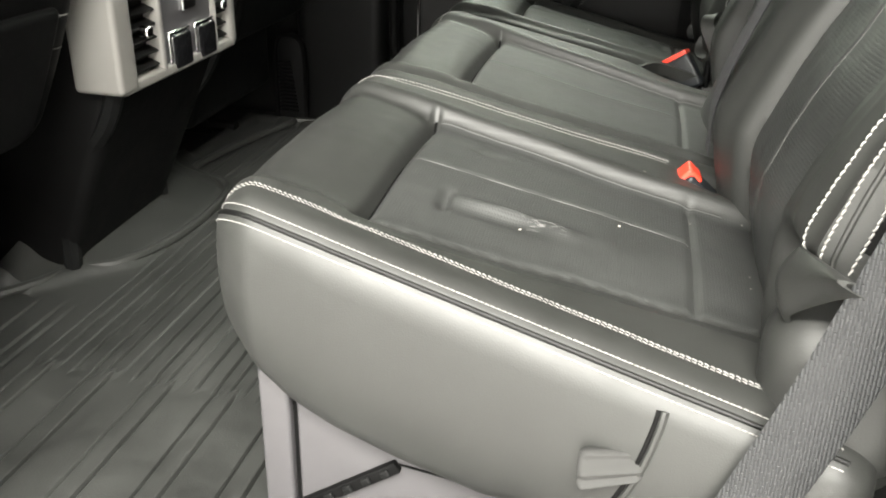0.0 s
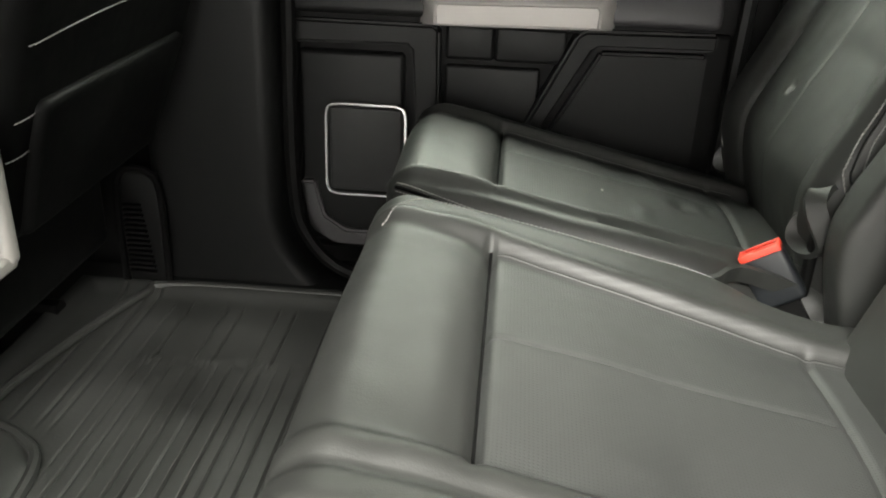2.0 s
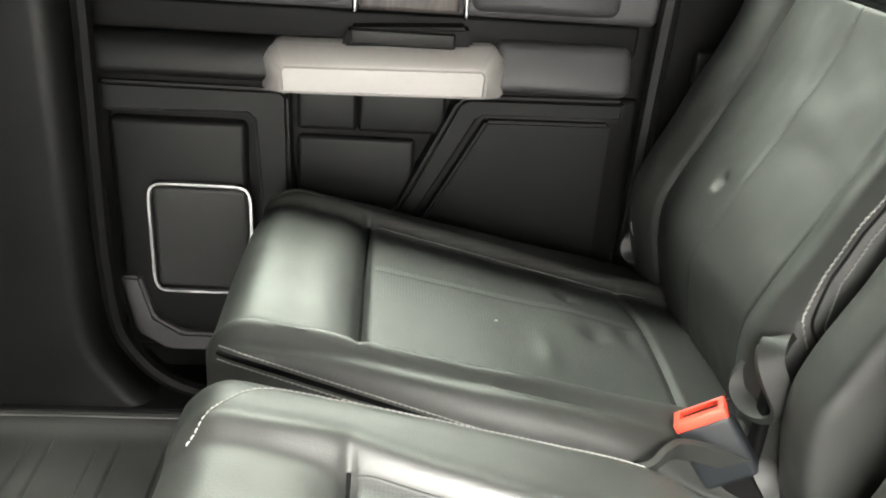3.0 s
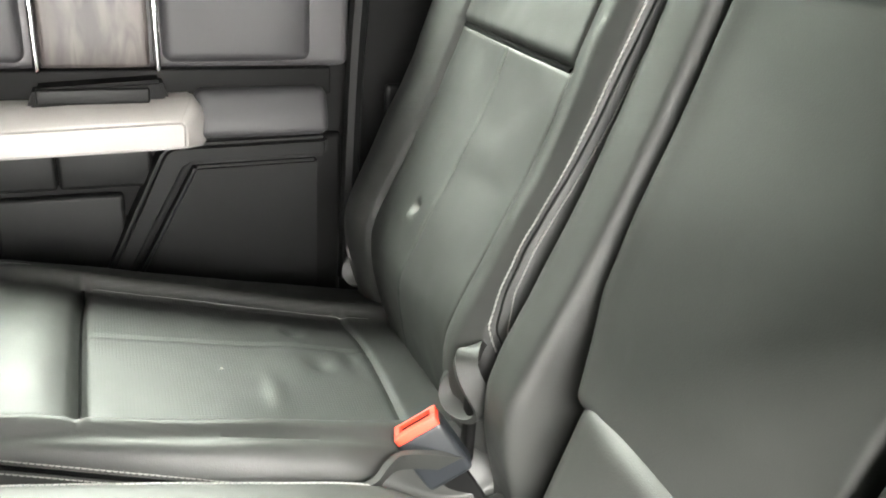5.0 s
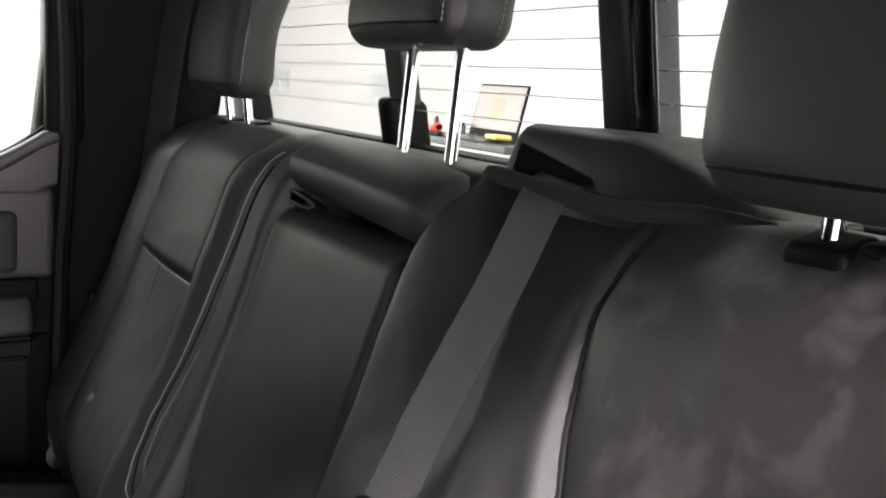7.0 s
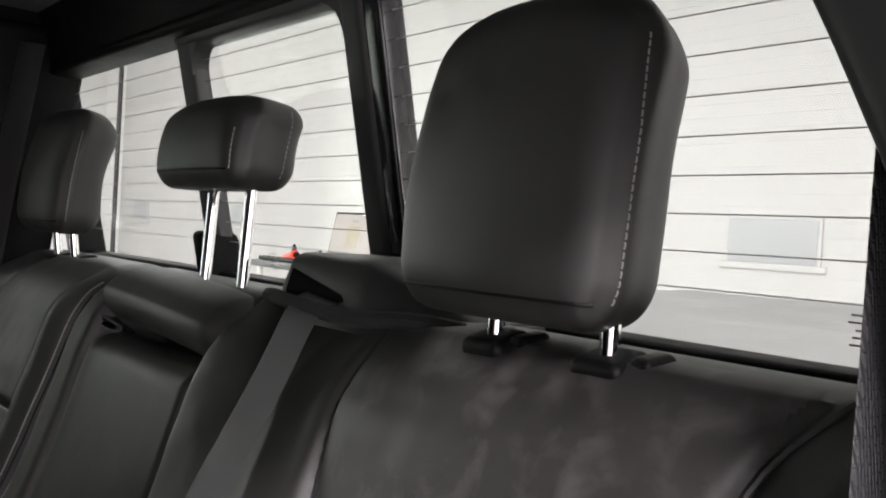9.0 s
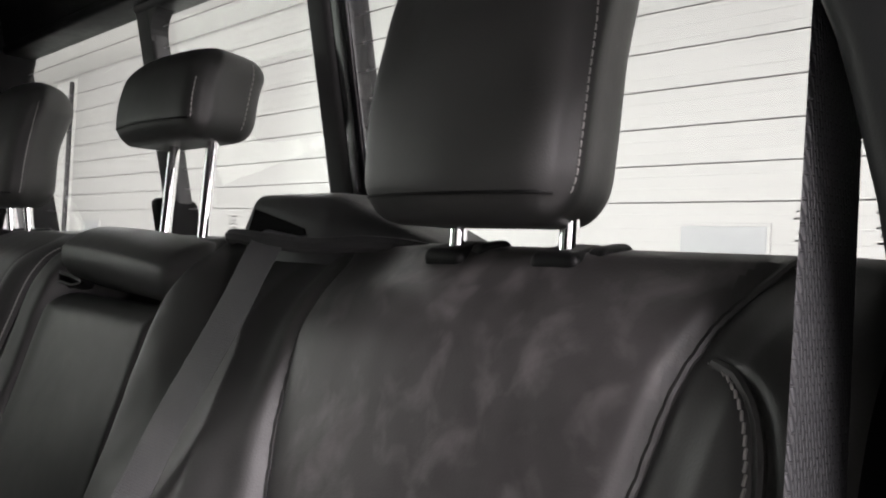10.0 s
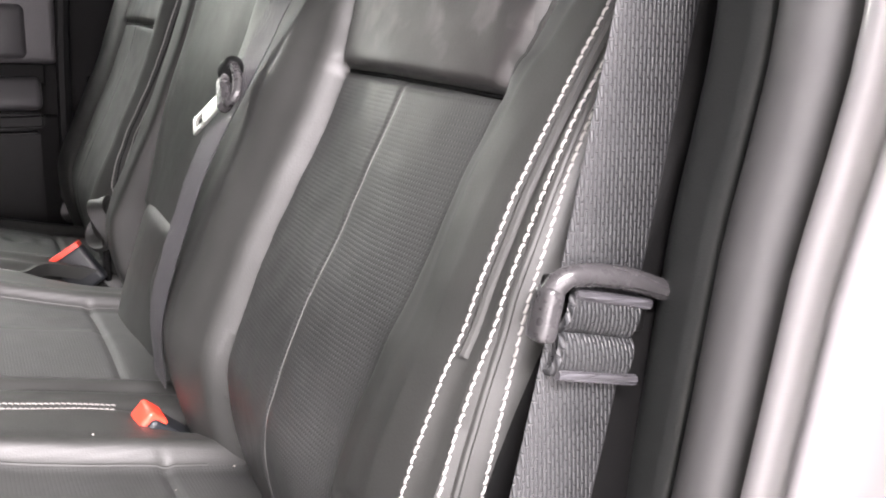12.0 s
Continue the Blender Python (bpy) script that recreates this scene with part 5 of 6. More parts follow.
back = backrest(big, 0.598, 1.543, wide_shape, "black leather backrest with dusty scuffs on top")
second_material(back, PERFORATED_BACK, lambda c: np.interp(back_v(c.z), OUT_V, OUT_Y) + 0.004 < c.y < np.interp(back_v(c.z), IN_V, IN_Y) - 0.004 and c.z < 0.766 and c.x < 0.46 and back_v(c.z) > -0.12)
second_material(back, LEATHER_WORN, lambda c: np.interp(back_v(c.z), OUT_V, OUT_Y) + 0.004 < c.y < np.interp(back_v(c.z), IN_V, IN_Y) - 0.004 and c.z >= 0.766 and c.x < 0.56)
# outer edge coloured black for the shade between seat and pillar
second_material(back, PLASTIC_DARK, lambda c: c.y < 0.6105 and c.z > 0.56)
back2 = backrest(small, 1.541, 1.962, single_shape, "black leather backrest with a dimple")


def across_back(ob, path, out=0.25):
    return surface_hits(ob, [on_back(y, z, out) for y, z in path], (-N.x, 0, -N.z))


def line_on_back(ob, vs, y_of, pitch=0.0044, r=0.00052, slant=0.0003, length=0.0036):
    path = [(y_of(v), 0.542 + v * 0.9521) for v in vs]
    return stitches("stitching", across_back(ob, path), pitch, length, r, ob, slant=slant)


VS = span(-0.004, 0.387, 90)
line_on_back(back, VS, lambda v: float(np.interp(v, PIPE_V, PIPE_Y)) + 0.002, pitch=0.0054, r=0.0008, slant=0.0004, length=0.0042)
line_on_back(back, span(-0.002, 0.33, 80), lambda v: float(np.interp(v, PIPE_V, PIPE_Y)) - 0.0165, pitch=0.0054, r=0.0008, slant=0.0004, length=0.0042)
line_on_back(back, span(0.002, 0.30, 80), lambda v: float(np.interp(v, PIPE_V, PIPE_Y)) - 0.0245, pitch=0.0054, r=0.0008, slant=0.0004, length=0.0042)
hp = across_back(back, [(float(np.interp(v, PIPE_V, PIPE_Y)) - 0.0205, 0.542 + v * 0.9521) for v in span(0.0, 0.32, 50)])
rod("seam_piping", [h[0] for h in hp], 0.0022, LEATHER, back, "thin leather piping")
hp = across_back(back, [(float(np.interp(v, PIPE_V, PIPE_Y)) - 0.003, 0.542 + v * 0.9521) for v in span(0.10, 0.386, 60)])
rod("seam_piping", [h[0] for h in hp], 0.003, LEATHER, back)
hp = across_back(back, [(0.839, 0.542 + v * 0.9521) for v in span(-0.10, 0.228, 60)])
rod("seam_thread", [h[0] for h in hp], 0.0006, SEAM, back, "thin grey seam")
for vs, tv, ty in ((span(0.24, 0.415, 50), IN_V, IN_Y), (span(0.24, 0.446, 60), OUT_V, OUT_Y)):
    hp = across_back(back, [(float(np.interp(v, tv, ty)), 0.542 + v * 0.9521) for v in vs])
    rod("seam_piping", [h[0] for h in hp], 0.0028, LEATHER, back)
FROW_V, FROW_Y = (-0.01, 0.011, 0.049, 0.088, 0.157, 0.20, 0.42), (1.5455, 1.5525, 1.556, 1.5565, 1.554, 1.552, 1.548)
line_on_back(back2, span(-0.01, 0.42, 100), lambda v: float(np.interp(v, FROW_V, FROW_Y)), pitch=0.0054, r=0.0009, length=0.0042)
line_on_back(back2, span(-0.006, 0.40, 100), lambda v: float(np.interp(v, FROW_V, FROW_Y)) - 0.0075, r=0.0006)
hp = across_back(back2, [(float(np.interp(v, FROW_V, FROW_Y)) - 0.0035, 0.542 + v * 0.9521) for v in span(-0.004, 0.40, 70)])
rod("seam_piping", [h[0] for h in hp], 0.0013, LEATHER_DULL, back2, "thin leather piping")


# black rod sunk in the gap between the backrests as its shade
gap = [p[0] - N * 0.0055 for p in across_back(back2, [(1.5425, 0.542 + v * 0.9521) for v in span(-0.02, 0.40, 70)])]
rod("gap_cord", gap, 0.0042, BLACK, back2, "black rod drawing the shade between the two backrests")


# the backrests' cross grooves get the same black rods as painted shade
for ob, ya, yb, z, r in ((back, 0.727, 0.957, 0.7655, 0.0019), (back2, 1.61, 1.856, 0.7718, 0.0034)):
    hits = across_back(ob, [(y, z) for y in span(ya, yb, 40)])
    rod("groove_cord", [h[0] for h in hits], r, BLACK, ob, "black rod drawing the shade in the cross groove")


def armrest_panel():
    def shape(p):
        q = p.copy()
        y, v, w = p[:, 0], p[:, 1], p[:, 2]
        front = np.clip((w + 0.03) / 0.03, 0, 1)
        narrow = np.clip((0.10 - v) / 0.16, 0, 1)
        q[:, 0] = y + np.where(y > 1.4, -0.045 * narrow, 0) * np.clip((y - 1.3) / 0.15, 0, 1)
        d = -0.004 + 0.004 * np.cos((y - 1.325) / 0.135 * math.pi / 2)
        d += 0.004 * band(y, 1.44, 1.47, 0.004) + 0.003 * band(y, 1.18, 1.205, 0.004)
        d += wrinkle(np.stack([y, v, 0 * y], 1), 9, 0.003, 3.0)
        q[:, 2] = w + d * front - 0.024 * np.clip((v - 0.345) / 0.027, 0, 1) ** 1.4 - 0.008 * np.clip((1.206 - y) / 0.012, 0, 1)
        return back_world(q)
    v, f = rbox((1.200, 0.012, -0.05), (1.458, 0.372, -0.002), 0.012, (0.006, 0.006, 0.02), 3, shape)
    ob = mesh_ob("armrest", v, f, LEATHER, big, "folded-up black armrest panel")

    def bulge(p):
        q = p.copy()
        y, v, w = p[:, 0], p[:, 1], p[:, 2]
        q[:, 0] = y + np.clip((y - 1.3) / 0.15, 0, 1) * -0.035
        q[:, 2] = w + 0.012 * np.cos(np.clip((y - 1.325) / 0.14, -1, 1) * math.pi / 2)
        return back_world(q)
    v, f = rbox((1.188, -0.155, -0.075), (1.466, 0.030, -0.006), 0.024, (0.01, 0.01, 0.02), 4, bulge)
    mesh_ob("armrest_hinge_cover", v, f, LEATHER, big, "bulging leather hinge cover")
    def sag(p):
        q = p.copy()
        y, v, w = p[:, 0], p[:, 1], p[:, 2]
        k = np.clip((y - 1.187) / 0.28, 0, 1)
        q[:, 1] = v - 0.008 * (1 - k) ** 2 + 0.006 * k
        q[:, 2] = w + 0.007 * np.sin(k * math.pi) ** 0.7 - 0.003 * (1 - k) ** 3 - 0.55 * np.clip(v - 0.408, 0, 1)
        return back_world(q)
    v, f = rbox((1.176, 0.380, -0.09), (1.476, 0.448, 0.002), 0.030, (0.008, 0.008, 0.01), 7, sag)
    mesh_ob("armrest_roll", v, f, LEATHER, big, "padded leather roll over the armrest")
    # pull strap in the shadow under the roll
    lp = [on_back(1.416, 0.899, -0.012), on_back(1.412, 0.905, 0.002), on_back(1.395, 0.905, 0.006), on_back(1.36, 0.902, 0.005), on_back(1.344, 0.899, 0.004), on_back(1.362, 0.895, 0.005), on_back(1.395, 0.896, 0.006), on_back(1.416, 0.900, -0.004)]
    v, f = ribbon(smooth_path(lp, 40), 0.014, 0.0028, tuple(N))
    mesh_ob("pull_strap", v, f, PLASTIC_DARK, ob, "black pull strap")


armrest_panel()


def headrest(parent, yc, half, z0, z1, x0, posts, depth=0.10, label="black leather headrest with white stitching", tall=True, dents=()):
    h = (z1 - z0)

    def shape(p):
        q = p.copy()
        x, y, z = p[:, 0], p[:, 1], p[:, 2]
        k = (z - z0) / h
        s = (y - yc) / half
        # crown and rounded shoulders
        if tall:
            q[:, 2] -= 0.026 * np.abs(s) ** 3.2 * np.clip(k * 2 - 1, 0, 1)
            q[:, 1] = yc + (y - yc) * (1 - 0.022 * np.clip((k - 0.45) / 0.55, 0, 1) ** 2 - 0.025 * np.clip((0.35 - k) / 0.35, 0, 1) ** 1.5)
            q[:, 0] += -0.010 * np.sin(np.clip(k, 0, 1) * math.pi) 
        else:
            q[:, 2] -= 0.010 * np.abs(s) ** 3 * np.clip(k * 2 - 1, 0, 1)
            q[:, 0] += -0.006 * np.sin(np.clip(k, 0, 1) * math.pi)
        q[:, 0] += 0.010 * s ** 2 * np.clip((x0 + depth * 0.5 - x) / (depth * 0.5), 0, 1)
        q[:, 0] += 0.17 * (z - z0)
        back_k = np.clip((x - x0 - 0.02) / (depth - 0.02), 0, 1)
        q[:, 1] = yc + (q[:, 1] - yc) * (1 - ((0.22 if depth > 0.09 else 0.29) + 0.10 * np.clip((k - 0.5) * 2, 0, 1) ** 2 if tall else 0.10) * back_k)
        q[:, 2] -= (0.016 if tall else 0.008) * back_k ** 2 * np.clip(k * 2 - 1, 0, 1)
        q[:, 0] += wrinkle(p, 16, 0.002, yc)
        for dy, dz, dr, dd in dents:
            q[:, 0] += dd * gauss(y - dy, dr) * gauss(z - dz, dr * 1.3) * np.where(x < x0 + 0.03, 1, 0)
        # sewn edge between face and side band
        seam = gauss(x - x0 - 0.014, 0.004) * np.where(np.abs(s) > 0.8, 1, 0)
        q[:, 1] -= np.sign(s) * (0.003 if tall else 0.001) * seam
        return q

    r = 0.033 if tall else 0.026
    v, f = rbox((x0, yc - half, z0), (x0 + depth, yc + half, z1), r, (0.008, 0.008, 0.008), 5, shape)
    ob = mesh_ob("headrest", v, f, LEATHER, parent, label)
    for sgn in (-1, 1):
        start = [(x0 + (0.024 if tall else 0.013) - 0.008 * math.sin((z - z0) / h * math.pi) + 0.17 * (z - z0), yc + sgn * (half + 0.2), z) for z in span(z0 + 0.018, z1 - 0.035, 60)]
        stitches("stitching", surface_hits(ob, start, (0, -sgn, 0)), 0.0052, 0.0035, 0.0006, ob)
        if not tall:
            start = [(x0 + 0.062 + 0.17 * (z - z0), yc + sgn * (half + 0.2), z) for z in span(z0 + 0.012, z1 - 0.014, 44)]
            stitches("stitching", surface_hits(ob, start, (0, -sgn, 0)), 0.0052, 0.0034, 0.0006, ob)
    low_seam = surface_hits(ob, [(x0 - 0.2, y, z0 + 0.018) for y in span(yc - half * 0.84, yc + half * 0.84, 40)], (1, 0, 0))
    rod("seam_piping", [q[0] for q in low_seam], 0.0013, LEATHER_DULL, ob, "sewn lower seam")
    for y in posts:
        top = Vector((x0 + depth * 0.54, y + (0.0 if tall else 0.012), z0 + 0.02))
        low = Vector((0.541, y, 0.925))
        rise = 0.004 if tall else -0.006
        rod("post", [low, top], 0.006, CHROME, ob, "chrome headrest post", seg=14)
        box("post_sleeve", (-0.020, -0.020, -0.016), (0.016, 0.018, 0.004), 0.007, PLASTIC, ob, "black post sleeve", m=pose(low.x + 0.002, y, 0.949 + rise * 0.5, 0, -14, 0), rseg=4)
        box("release_button", (-0.014, -0.010, -0.012), (0.012, 0.008, 0.001), 0.006, PLASTIC, ob, "ribbed release button", m=pose(low.x + 0.006, y - 0.026, 0.953 + rise * 0.8, 0, -10, -12), rseg=4)
    return ob


headrest(big, 0.865, 0.097, 0.966, 1.174, 0.488, (0.892, 0.798), dents=((0.918, 1.112, 0.006, 0.004), (0.872, 1.118, 0.005, 0.0035), (0.90, 1.10, 0.02, 0.002)))
headrest(big, 1.327, 0.098, 1.049, 1.146, 0.506, (1.334, 1.250), depth=0.09, label="small black leather centre headrest, raised", tall=False)
headrest(small, 1.803, 0.105, 0.985, 1.168, 0.485, (1.822, 1.745), depth=0.085)


def belt_cover():
    t = thing("belt_guide_cover", "charcoal plastic belt guide on top of the backrest", "belt guide")

    rows = ((1.168, 0.974, 0.014), (1.163, 0.988, 0.004), (1.152, 0.9935, 0.0), (1.040, 0.9935, 0.0), (1.034, 0.991, 0.001), (0.985, 0.974, 0.010), (0.930, 0.953, 0.022))
    vs, fs, m = [], [], 7
    for y, z, s in rows:
        k = (z - 0.935) / 0.0585
        vs += [(0.529 + s, y, 0.935), (0.533 + s, y, 0.935 + 0.030 * k), (0.541 + s, y, z - 0.006 * k), (0.545 + s, y, z - 0.002 * k), (0.551 + s, y, z), (0.632, y, z), (0.640, y, 0.935)]
    for i in range(len(rows) - 1):
        fs += [(i * m + k, i * m + (k + 1) % m, (i + 1) * m + (k + 1) % m, (i + 1) * m + k) for k in range(m)]
    fs += [tuple(range(m)), tuple((len(rows) - 1) * m + k for k in range(m))]
    bevelled(mesh_ob("shell", vs, fs, COVER, t, "charcoal plastic shell with sloping end"), 0.002, 2)
    # flat black plate stands in for the shaded slot opening
    ring = [(1.147, 0.9795), (1.12, 0.9745), (1.062, 0.963), (1.058, 0.958), (1.075, 0.9545), (1.14, 0.9545), (1.147, 0.960)]
    face = [0.533 + (z - 0.965) * (0.356 if z > 0.965 else 0.133) for _, z in ring]
    n = len(ring)
    v = [(x - 0.0012, y, z) for x, (y, z) in zip(face, ring)] + [(x + 0.004, y, z) for x, (y, z) in zip(face, ring)]
    f = [tuple(range(n)), tuple(range(n, 2 * n))] + [(k, (k + 1) % n, n + (k + 1) % n, n + k) for k in range(n)]
    mesh_ob("slot", v, f, BLACK, t, "belt slot, its shade drawn by a black plate", smooth=False)
    v, f = tube(smooth_path([(0.56, 1.176, 0.943), (0.535, 1.174, 0.951), (0.520, 1.150, 0.955), (0.515, 1.08, 0.951), (0.516, 1.02, 0.949), (0.530, 0.985, 0.952), (0.545, 0.95, 0.951), (0.56, 0.91, 0.945)], 40), 0.0065, seg=8)
    mesh_ob("base_bezel", v, f, CARPET, t, "soft black base bezel")


belt_cover()


# ---- belts and buckles ----
def centre_belt():
    t = thing("centre_seat_belt", "dark grey seat belt across the backrest", "seat belt")
    pts = [(0.545, 1.092, 0.957), (0.527, 1.086, 0.957), (0.508, 1.081, 0.945), (0.478, 1.077, 0.892), (0.427, 1.071, 0.81), (0.408, 1.068, 0.775), (0.360, 1.063, 0.69), (0.338, 1.061, 0.64), (0.306, 1.058, 0.54), (0.305, 1.055, 0.47)]
    v, f = ribbon(smooth_path(pts, 60), 0.046, 0.0014, (0, 1, 0.1))
    mesh_ob("webbing", v, f, WEB, t, "dark grey woven webbing")
    latch, tip = Vector((0.376, 1.052, 0.736)), Vector((0.350, 1.084, 0.698))
    tv = tip - latch
    ex = tv.normalized()
    ez = Vector((-0.94, 0, 0.34))
    ez = (ez - ex * ez.dot(ex)).normalized()
    m = Matrix.Translation(latch) @ Matrix((ex, ez.cross(ex), ez)).transposed().to_4x4()
    ring = []
    for k in range(28):
        an = 2 * math.pi * k / 28
        c, n = math.cos(an), math.sin(an)
        ring.append(m @ Vector((-0.003 + 0.009 * math.copysign(abs(c) ** 0.6, c), 0.021 * math.copysign(abs(n) ** 0.6, n), 0.003)))
    v, f = tube(ring, 0.0042, seg=8, closed=True)
    mesh_ob("latch_loop", v, f, LATCH, t, "satin grey belt loop of the latch")
    box("latch_body", (0.002, -0.020, -0.005), (0.016, 0.020, 0.007), 0.005, LATCH, t, "dark grey plastic latch body", rseg=3, m=m)
    box("latch_boss", (-0.014, -0.036, -0.009), (0.012, -0.016, 0.010), 0.009, PLASTIC, t, "rounded black end of the latch", rseg=4, m=m)
    v, f = join([rbox((0.012, -0.011, -0.0015), (tv.length - 0.014, 0.011, 0.0015), 0.0012), rbox((tv.length - 0.014, -0.011, -0.0015), (tv.length - 0.004, -0.005, 0.0015), 0.0012), rbox((tv.length - 0.014, 0.005, -0.0015), (tv.length - 0.004, 0.011, 0.0015), 0.0012), rbox((tv.length - 0.006, -0.011, -0.0015), (tv.length, 0.011, 0.0015), 0.0012)])
    mesh_ob("latch_tongue", [m @ Vector(p) for p in v], f, STEEL, t, "bright steel latch tongue")


centre_belt()


def side_belt():
    t = thing("outer_seat_belt", "dark woven seat belt hanging beside the open door", "seat belt")
    top, low = Vector((0.559, 0.651, 1.3)), Vector((0.338, 0.565, 0.33))
    pts = [top.lerp(low, k / 20) for k in range(13)]
    pts += smooth_path([tuple(top.lerp(low, 0.645)), (0.394, 0.5845, 0.60), (0.370, 0.575, 0.52), (0.350, 0.566, 0.46), (0.324, 0.557, 0.39), (0.306, 0.550, 0.34)], 30)
    v, f = ribbon(pts, 0.047, 0.0015, (1, -0.08, -0.2))
    mesh_ob("webbing", v, f, WEB_SIDE, t, "dark grey woven webbing")
    # latch plate, parked on the belt, with the belt's folded end loop under it
    c = top.lerp(low, 0.636)
    d = (low - top).normalized()
    side = (Vector((1, 0, 0)) - d * d.x).normalized()
    m = Matrix.Translation(c) @ Matrix((side, -side.cross(d), -d)).transposed().to_4x4()
    arch = smooth_path([m @ Vector(q) for q in ((-0.034, 0.004, -0.014), (-0.034, 0.007, -0.004), (-0.029, 0.009, 0.004), (-0.015, 0.010, 0.0075), (0.010, 0.010, 0.008), (0.034, 0.007, 0.005))], 40)
    rod("latch_bar", arch, 0.0055, LATCH, t, "arched satin black latch bar", seg=12, side=tuple(m.to_3x3() @ Vector((0, 1, 0))))
    box("latch_leg", (-0.0395, 0.000, -0.026), (-0.0285, 0.0135, 0.000), 0.004, LATCH, t, "smooth squared latch leg", m=m, rseg=3)
    box("latch_back", (-0.032, -0.005, -0.018), (0.034, 0.0, 0.004), 0.002, PLASTIC_DARK, t, m=m)
    for z, w in ((-0.0025, 0.046), (-0.040, 0.048)):
        v, f = tube([m @ Vector((-w / 2 + w * k / 12 + 0.002, 0.0085, z)) for k in range(13)], 0.0028, seg=8)
        mesh_ob("fold_edge", v, f, WEB, t, "pale turned edge of the folded belt")
    for dz, w in ((-0.010, 0.044), (-0.031, 0.046)):
        q = smooth_path([m @ Vector((0.0, 0.002, dz + 0.011)), m @ Vector((0.0, 0.007, dz + 0.008)), m @ Vector((-0.001, 0.009, dz)), m @ Vector((-0.002, 0.007, dz - 0.008)), m @ Vector((-0.002, 0.002, dz - 0.010))], 12)
        v, f = ribbon(q, w, 0.003, tuple(side))
        mesh_ob("belt_fold", v, f, WEB_SIDE, t, "folded belt end")


side_belt()


def far_belt():
    t = thing("far_seat_belt", "dark seat belt running down the far pillar", "seat belt")
    pts = smooth_path([(0.52, 1.95, 1.28), (0.49, 1.965, 1.05), (0.47, 1.985, 0.85), (0.45, 1.99, 0.7), (0.44, 1.99, 0.45)], 20)
    v, f = ribbon(pts, 0.048, 0.0015, (0.6, -0.8, 0))
    mesh_ob("webbing", v, f, WEB_DARK, t)
    box("belt_stop", (-0.012, -0.006, -0.02), (0.012, 0.006, 0.02), 0.006, PLASTIC, t, "round grey belt stop", m=pose(0.39, 1.985, 0.655), rseg=3)


far_belt()


def buckle(top, base, across, label, width=0.048, red=0.006):
    t = thing("belt_buckle", label, "belt buckle", group="belt buckles")
    top, base = Vector(top), Vector(base)
    z = (top - base).normalized()
    x = Vector(across)
    x = (x - z * x.dot(z)).normalized()
    y = z.cross(x)
    m = Matrix.Translation(top) @ Matrix((x, y, z)).transposed().to_4x4()
    ln = (top - base).length
    box("body", (-width / 2, -0.013, -ln), (width / 2, 0.013, -0.002), 0.006, BUCKLE, t, "charcoal buckle body", m=m, rseg=3)
    v, f = join([rbox((-width / 2 + 0.002, -0.014 if red > 0.01 else -0.012, -red), (width / 2 - 0.002, -0.002, 0.003), 0.002), rbox((-width / 2 + 0.002, -0.003, -0.006), (-width / 2 + 0.008, 0.011, 0.003), 0.002), rbox((width / 2 - 0.008, -0.003, -0.006), (width / 2 - 0.002, 0.011, 0.003), 0.002), rbox((-width / 2 + 0.002, 0.0088, -0.006), (width / 2 - 0.002, 0.0122, 0.003), 0.0015)])
    if red > 0.01:
        v, f = rbox((-width / 2 + 0.004, -0.018, -red), (width / 2 - 0.004, 0.016, 0.003), 0.004)
    mesh_ob("release_button", [m @ Vector(p) for p in v], f, RED, t, "red release button")
    if red < 0.01:
        box("slot", (-width / 2 + 0.008, -0.002, -0.008), (width / 2 - 0.008, 0.0096, -0.001), 0.001, PLASTIC_DARK, t, m=m)
    v, f = ribbon([m @ Vector((0, 0, -ln + 0.005)), m @ Vector((0, 0, -ln - 0.05))], 0.03, 0.004, x)
    mesh_ob("stalk", v, f, PLASTIC_DARK, t, "black buckle stalk")
    return t


buckle((0.279, 1.546, 0.468), (0.311, 1.530, 0.418), (0.75, -0.18, 0.63), "charcoal belt buckle with red button, standing upright")
buckle((0.277, 1.018, 0.452), (0.342, 1.022, 0.394), (0.02, -0.95, 0.0), "belt buckle with red button, tucked into the seat", 0.040, 0.018)


def buckle_tag():
    ob = box("fabric_tag", (-0.007, -0.004, -0.001), (0.007, 0.004, 0.001), 0.0008, mat("pale_tag_fabric", (0.34, 0.34, 0.32), 0.85, vary=0.2, vary_scale=80), m=pose(0.338, 0.998, 0.432, 20, 30, 25))
    tagged(ob, "small pale fabric tag in the seat crease", "tag")


buckle_tag()


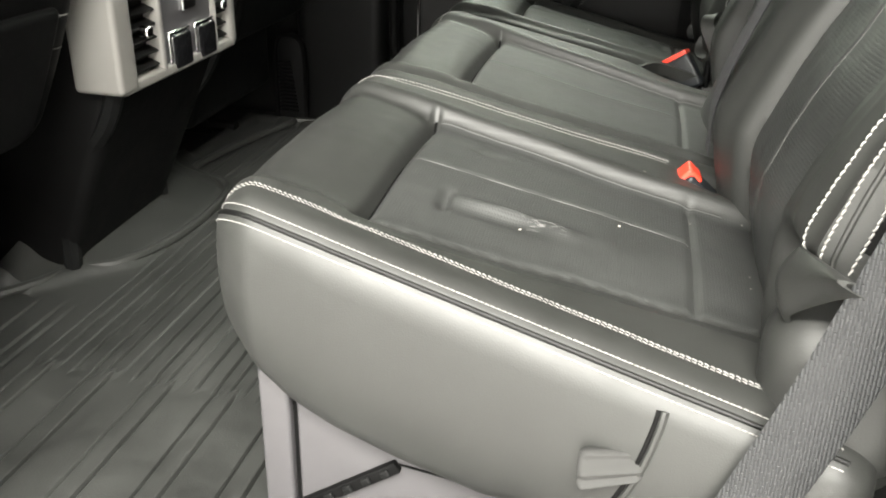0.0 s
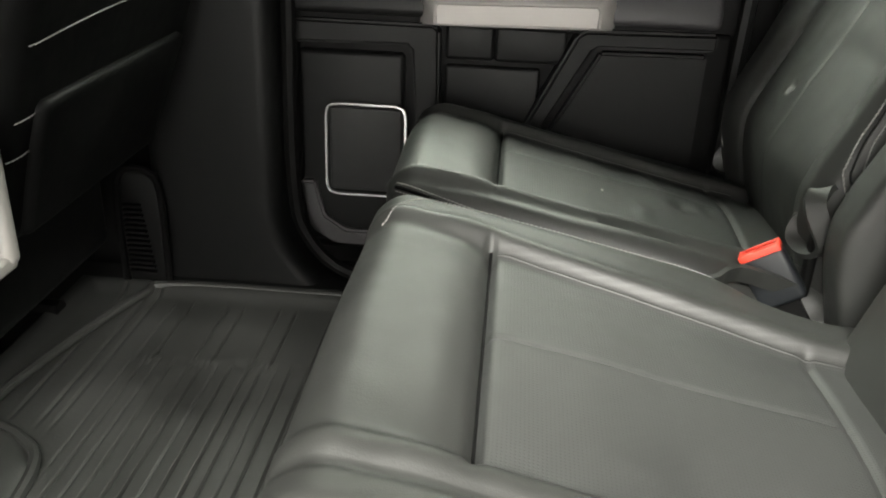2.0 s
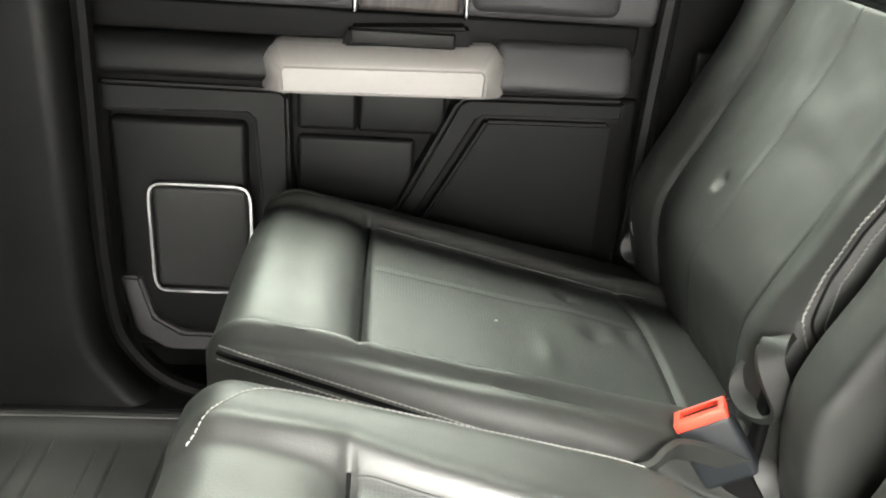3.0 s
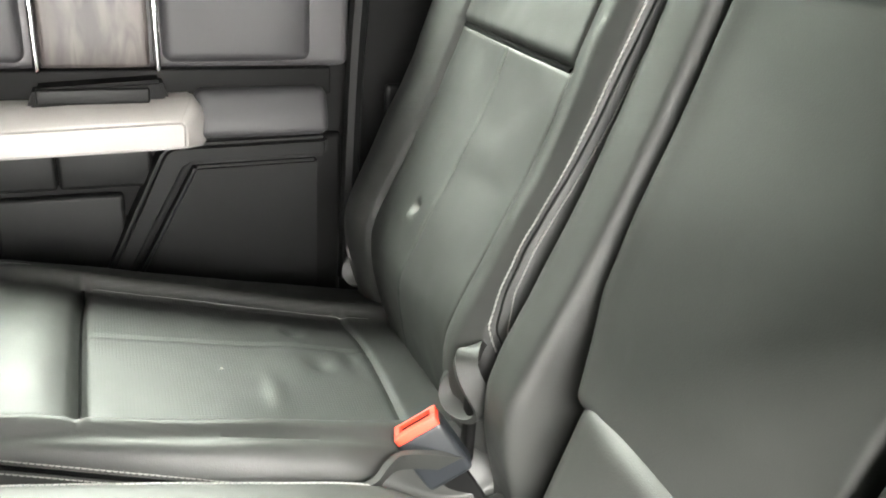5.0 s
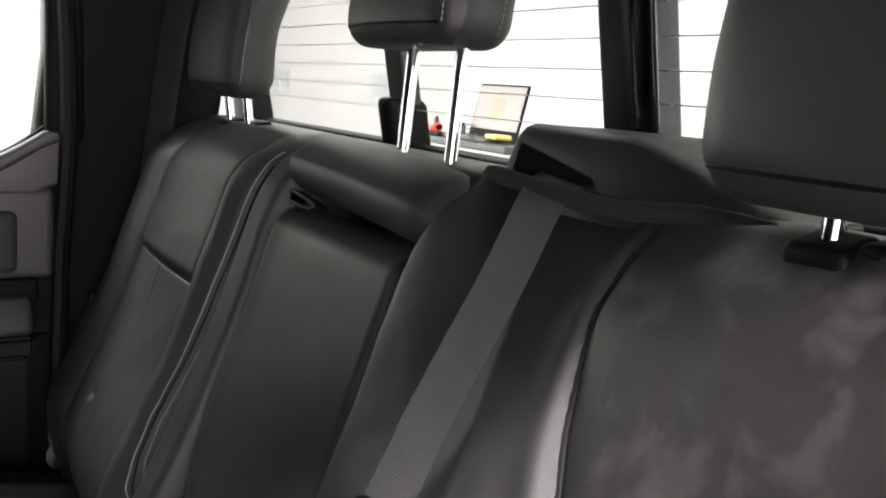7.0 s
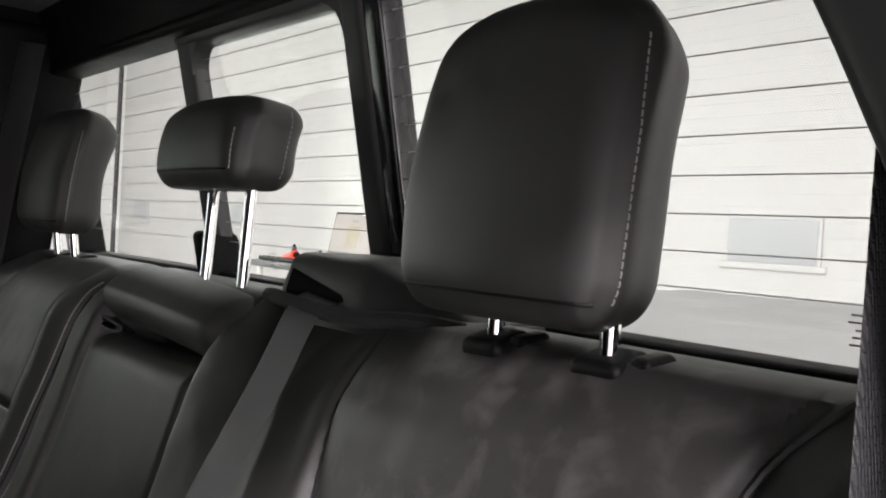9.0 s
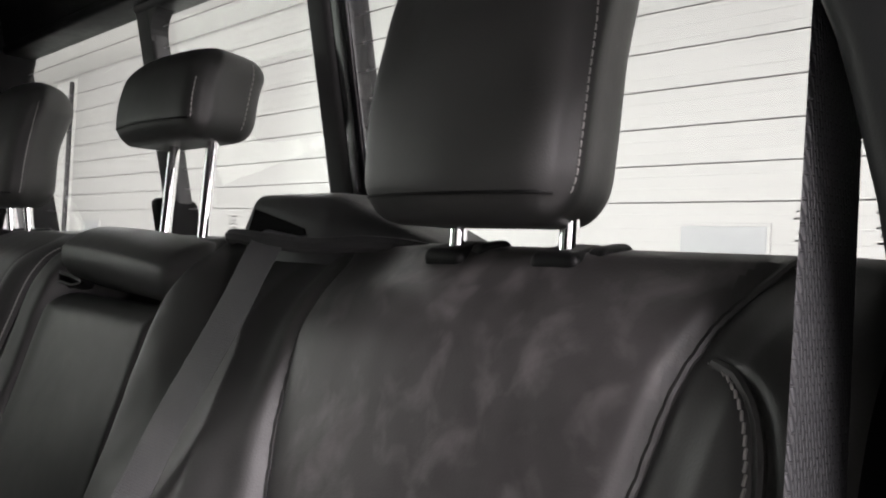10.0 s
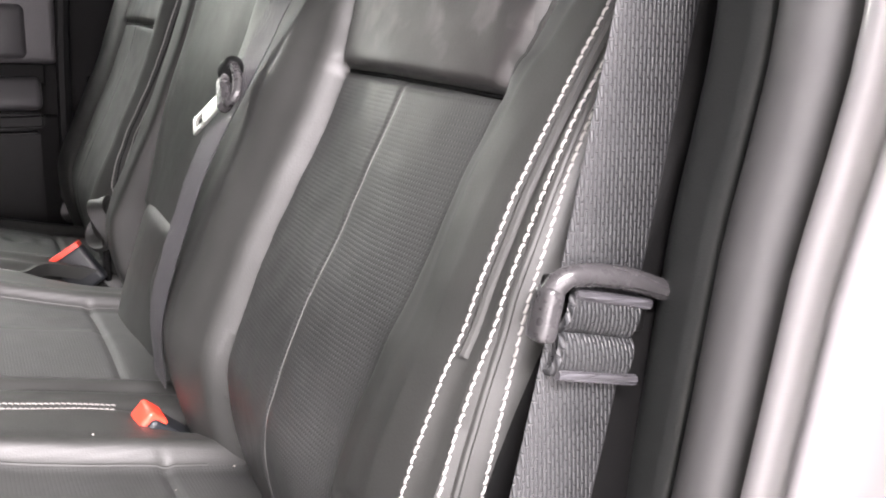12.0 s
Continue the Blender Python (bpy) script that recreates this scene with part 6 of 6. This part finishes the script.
def strap_loops():
    def pouch(label, c, ry, rz, parent):
        p = [c + Vector((0.010 * math.sin(2 * an), ry * math.cos(an) * (1 - 0.25 * math.sin(an)), rz * math.sin(an))) for an in [2 * math.pi * k / 40 for k in range(41)]]
        v, f = ribbon(p, 0.022, 0.006, (1, 0, 0.3))
        mesh_ob("leather_loop", v, f, LEATHER, parent, label)
    pouch("folded leather strap loop", Vector((0.330, 1.550, 0.503)), 0.023, 0.034, small)
    box("strap", (0.328, 1.540, 0.39), (0.338, 1.556, 0.50), 0.004, PLASTIC_DARK, small, "black strap running down behind the cushion", rseg=2)
    v, f = ribbon(smooth_path([(0.190, 1.484, 0.450), (0.222, 1.492, 0.452), (0.238, 1.506, 0.455), (0.256, 1.520, 0.452), (0.285, 1.524, 0.444), (0.315, 1.522, 0.436)], 40), 0.020, 0.005, (0.1, -0.2, 1))
    mesh_ob("buckle_pocket", v, f, LEATHER, cush, "raised leather edge round the buckle pocket")
    pouch("folded leather strap loop", Vector((0.335, 1.93, 0.455)), 0.014, 0.03, small)

    # leather tongue hanging from the lower end of the outer bolster
    front, rear = [], []
    for i in range(15):
        k = i / 14
        hang = 0.046 * (1 - k) ** 1.4 + 0.006
        for j in range(9):
            h = j / 8
            y = 0.646 - 0.086 * k - 0.018 * h * (1 - k)
            v = -0.004 + 0.020 * k - hang * h
            out = 0.030 - 0.012 * k + 0.007 * math.sin(h * math.pi * 0.8) - 0.014 * h ** 3 - 0.014 * max(0, 1 - k / 0.2) ** 2
            p = O + V * v + N * out
            front.append((p.x, y, p.z))
            p = p - N * 0.006
            rear.append((p.x, y, p.z))
    m, c = len(front), 9
    fs = []
    for i in range(14):
        for j in range(8):
            q = (i * c + j, i * c + j + 1, (i + 1) * c + j + 1, (i + 1) * c + j)
            fs += [q, tuple(n + m for n in q[::-1])]
        fs += [(i * c, (i + 1) * c, (i + 1) * c + m, i * c + m), (i * c + 8, i * c + 8 + m, (i + 1) * c + 8 + m, (i + 1) * c + 8)]
    for i in (0, 14):
        fs += [(i * c + j, i * c + j + 1, i * c + j + 1 + m, i * c + j + m) for j in range(8)]
    bevelled(mesh_ob("bolster_flap", front + rear, fs, LEATHER, back, "folded leather flap under the bolster"), 0.002, 2)

    def bun(p):
        q = p.copy()
        q[:, 0] -= 0.016 * np.cos((p[:, 1] - 0.62) * 14)
        q[:, 1] += 0.20 * (p[:, 2] - 0.45)
        return q
    box("side_roll", (0.338, 0.590, 0.385), (0.45, 0.678, 0.512), 0.042, LEATHER, back, "soft leather side roll below the bolster", res=(0.012, 0.012, 0.012), rseg=6, shape=bun)


strap_loops()


def crumbs():
    rng = random.Random(7)
    parts = []
    for k in range(18):
        y = rng.choice((rng.uniform(0.70, 1.0), rng.uniform(1.0, 1.46), rng.uniform(1.56, 1.86)))
        x = rng.choice((rng.uniform(0.335, 0.352), rng.uniform(0.335, 0.352), rng.uniform(0.30, 0.34), rng.uniform(0.1, 0.3)))
        r = rng.uniform(0.0006, 0.0014)
        ob = cush if y < 1.508 else cush2
        hit = surface_hits(ob, [(x, y, 0.8)], (0, 0, -1))
        if hit:
            c = hit[0][0]
            parts.append(rbox((c.x - r, c.y - r * 0.7, c.z - r * 0.2), (c.x + r, c.y + r * 0.7, c.z + r), r * 0.4, rseg=1))
    v, f = join(parts)
    tagged(mesh_ob("crumbs", v, f, mat("pale_crumb", (0.32, 0.30, 0.27), 0.9, vary=0.2)), "pale crumbs and dust specks lying on the rear seat", "crumbs", kind="stuff")


crumbs()
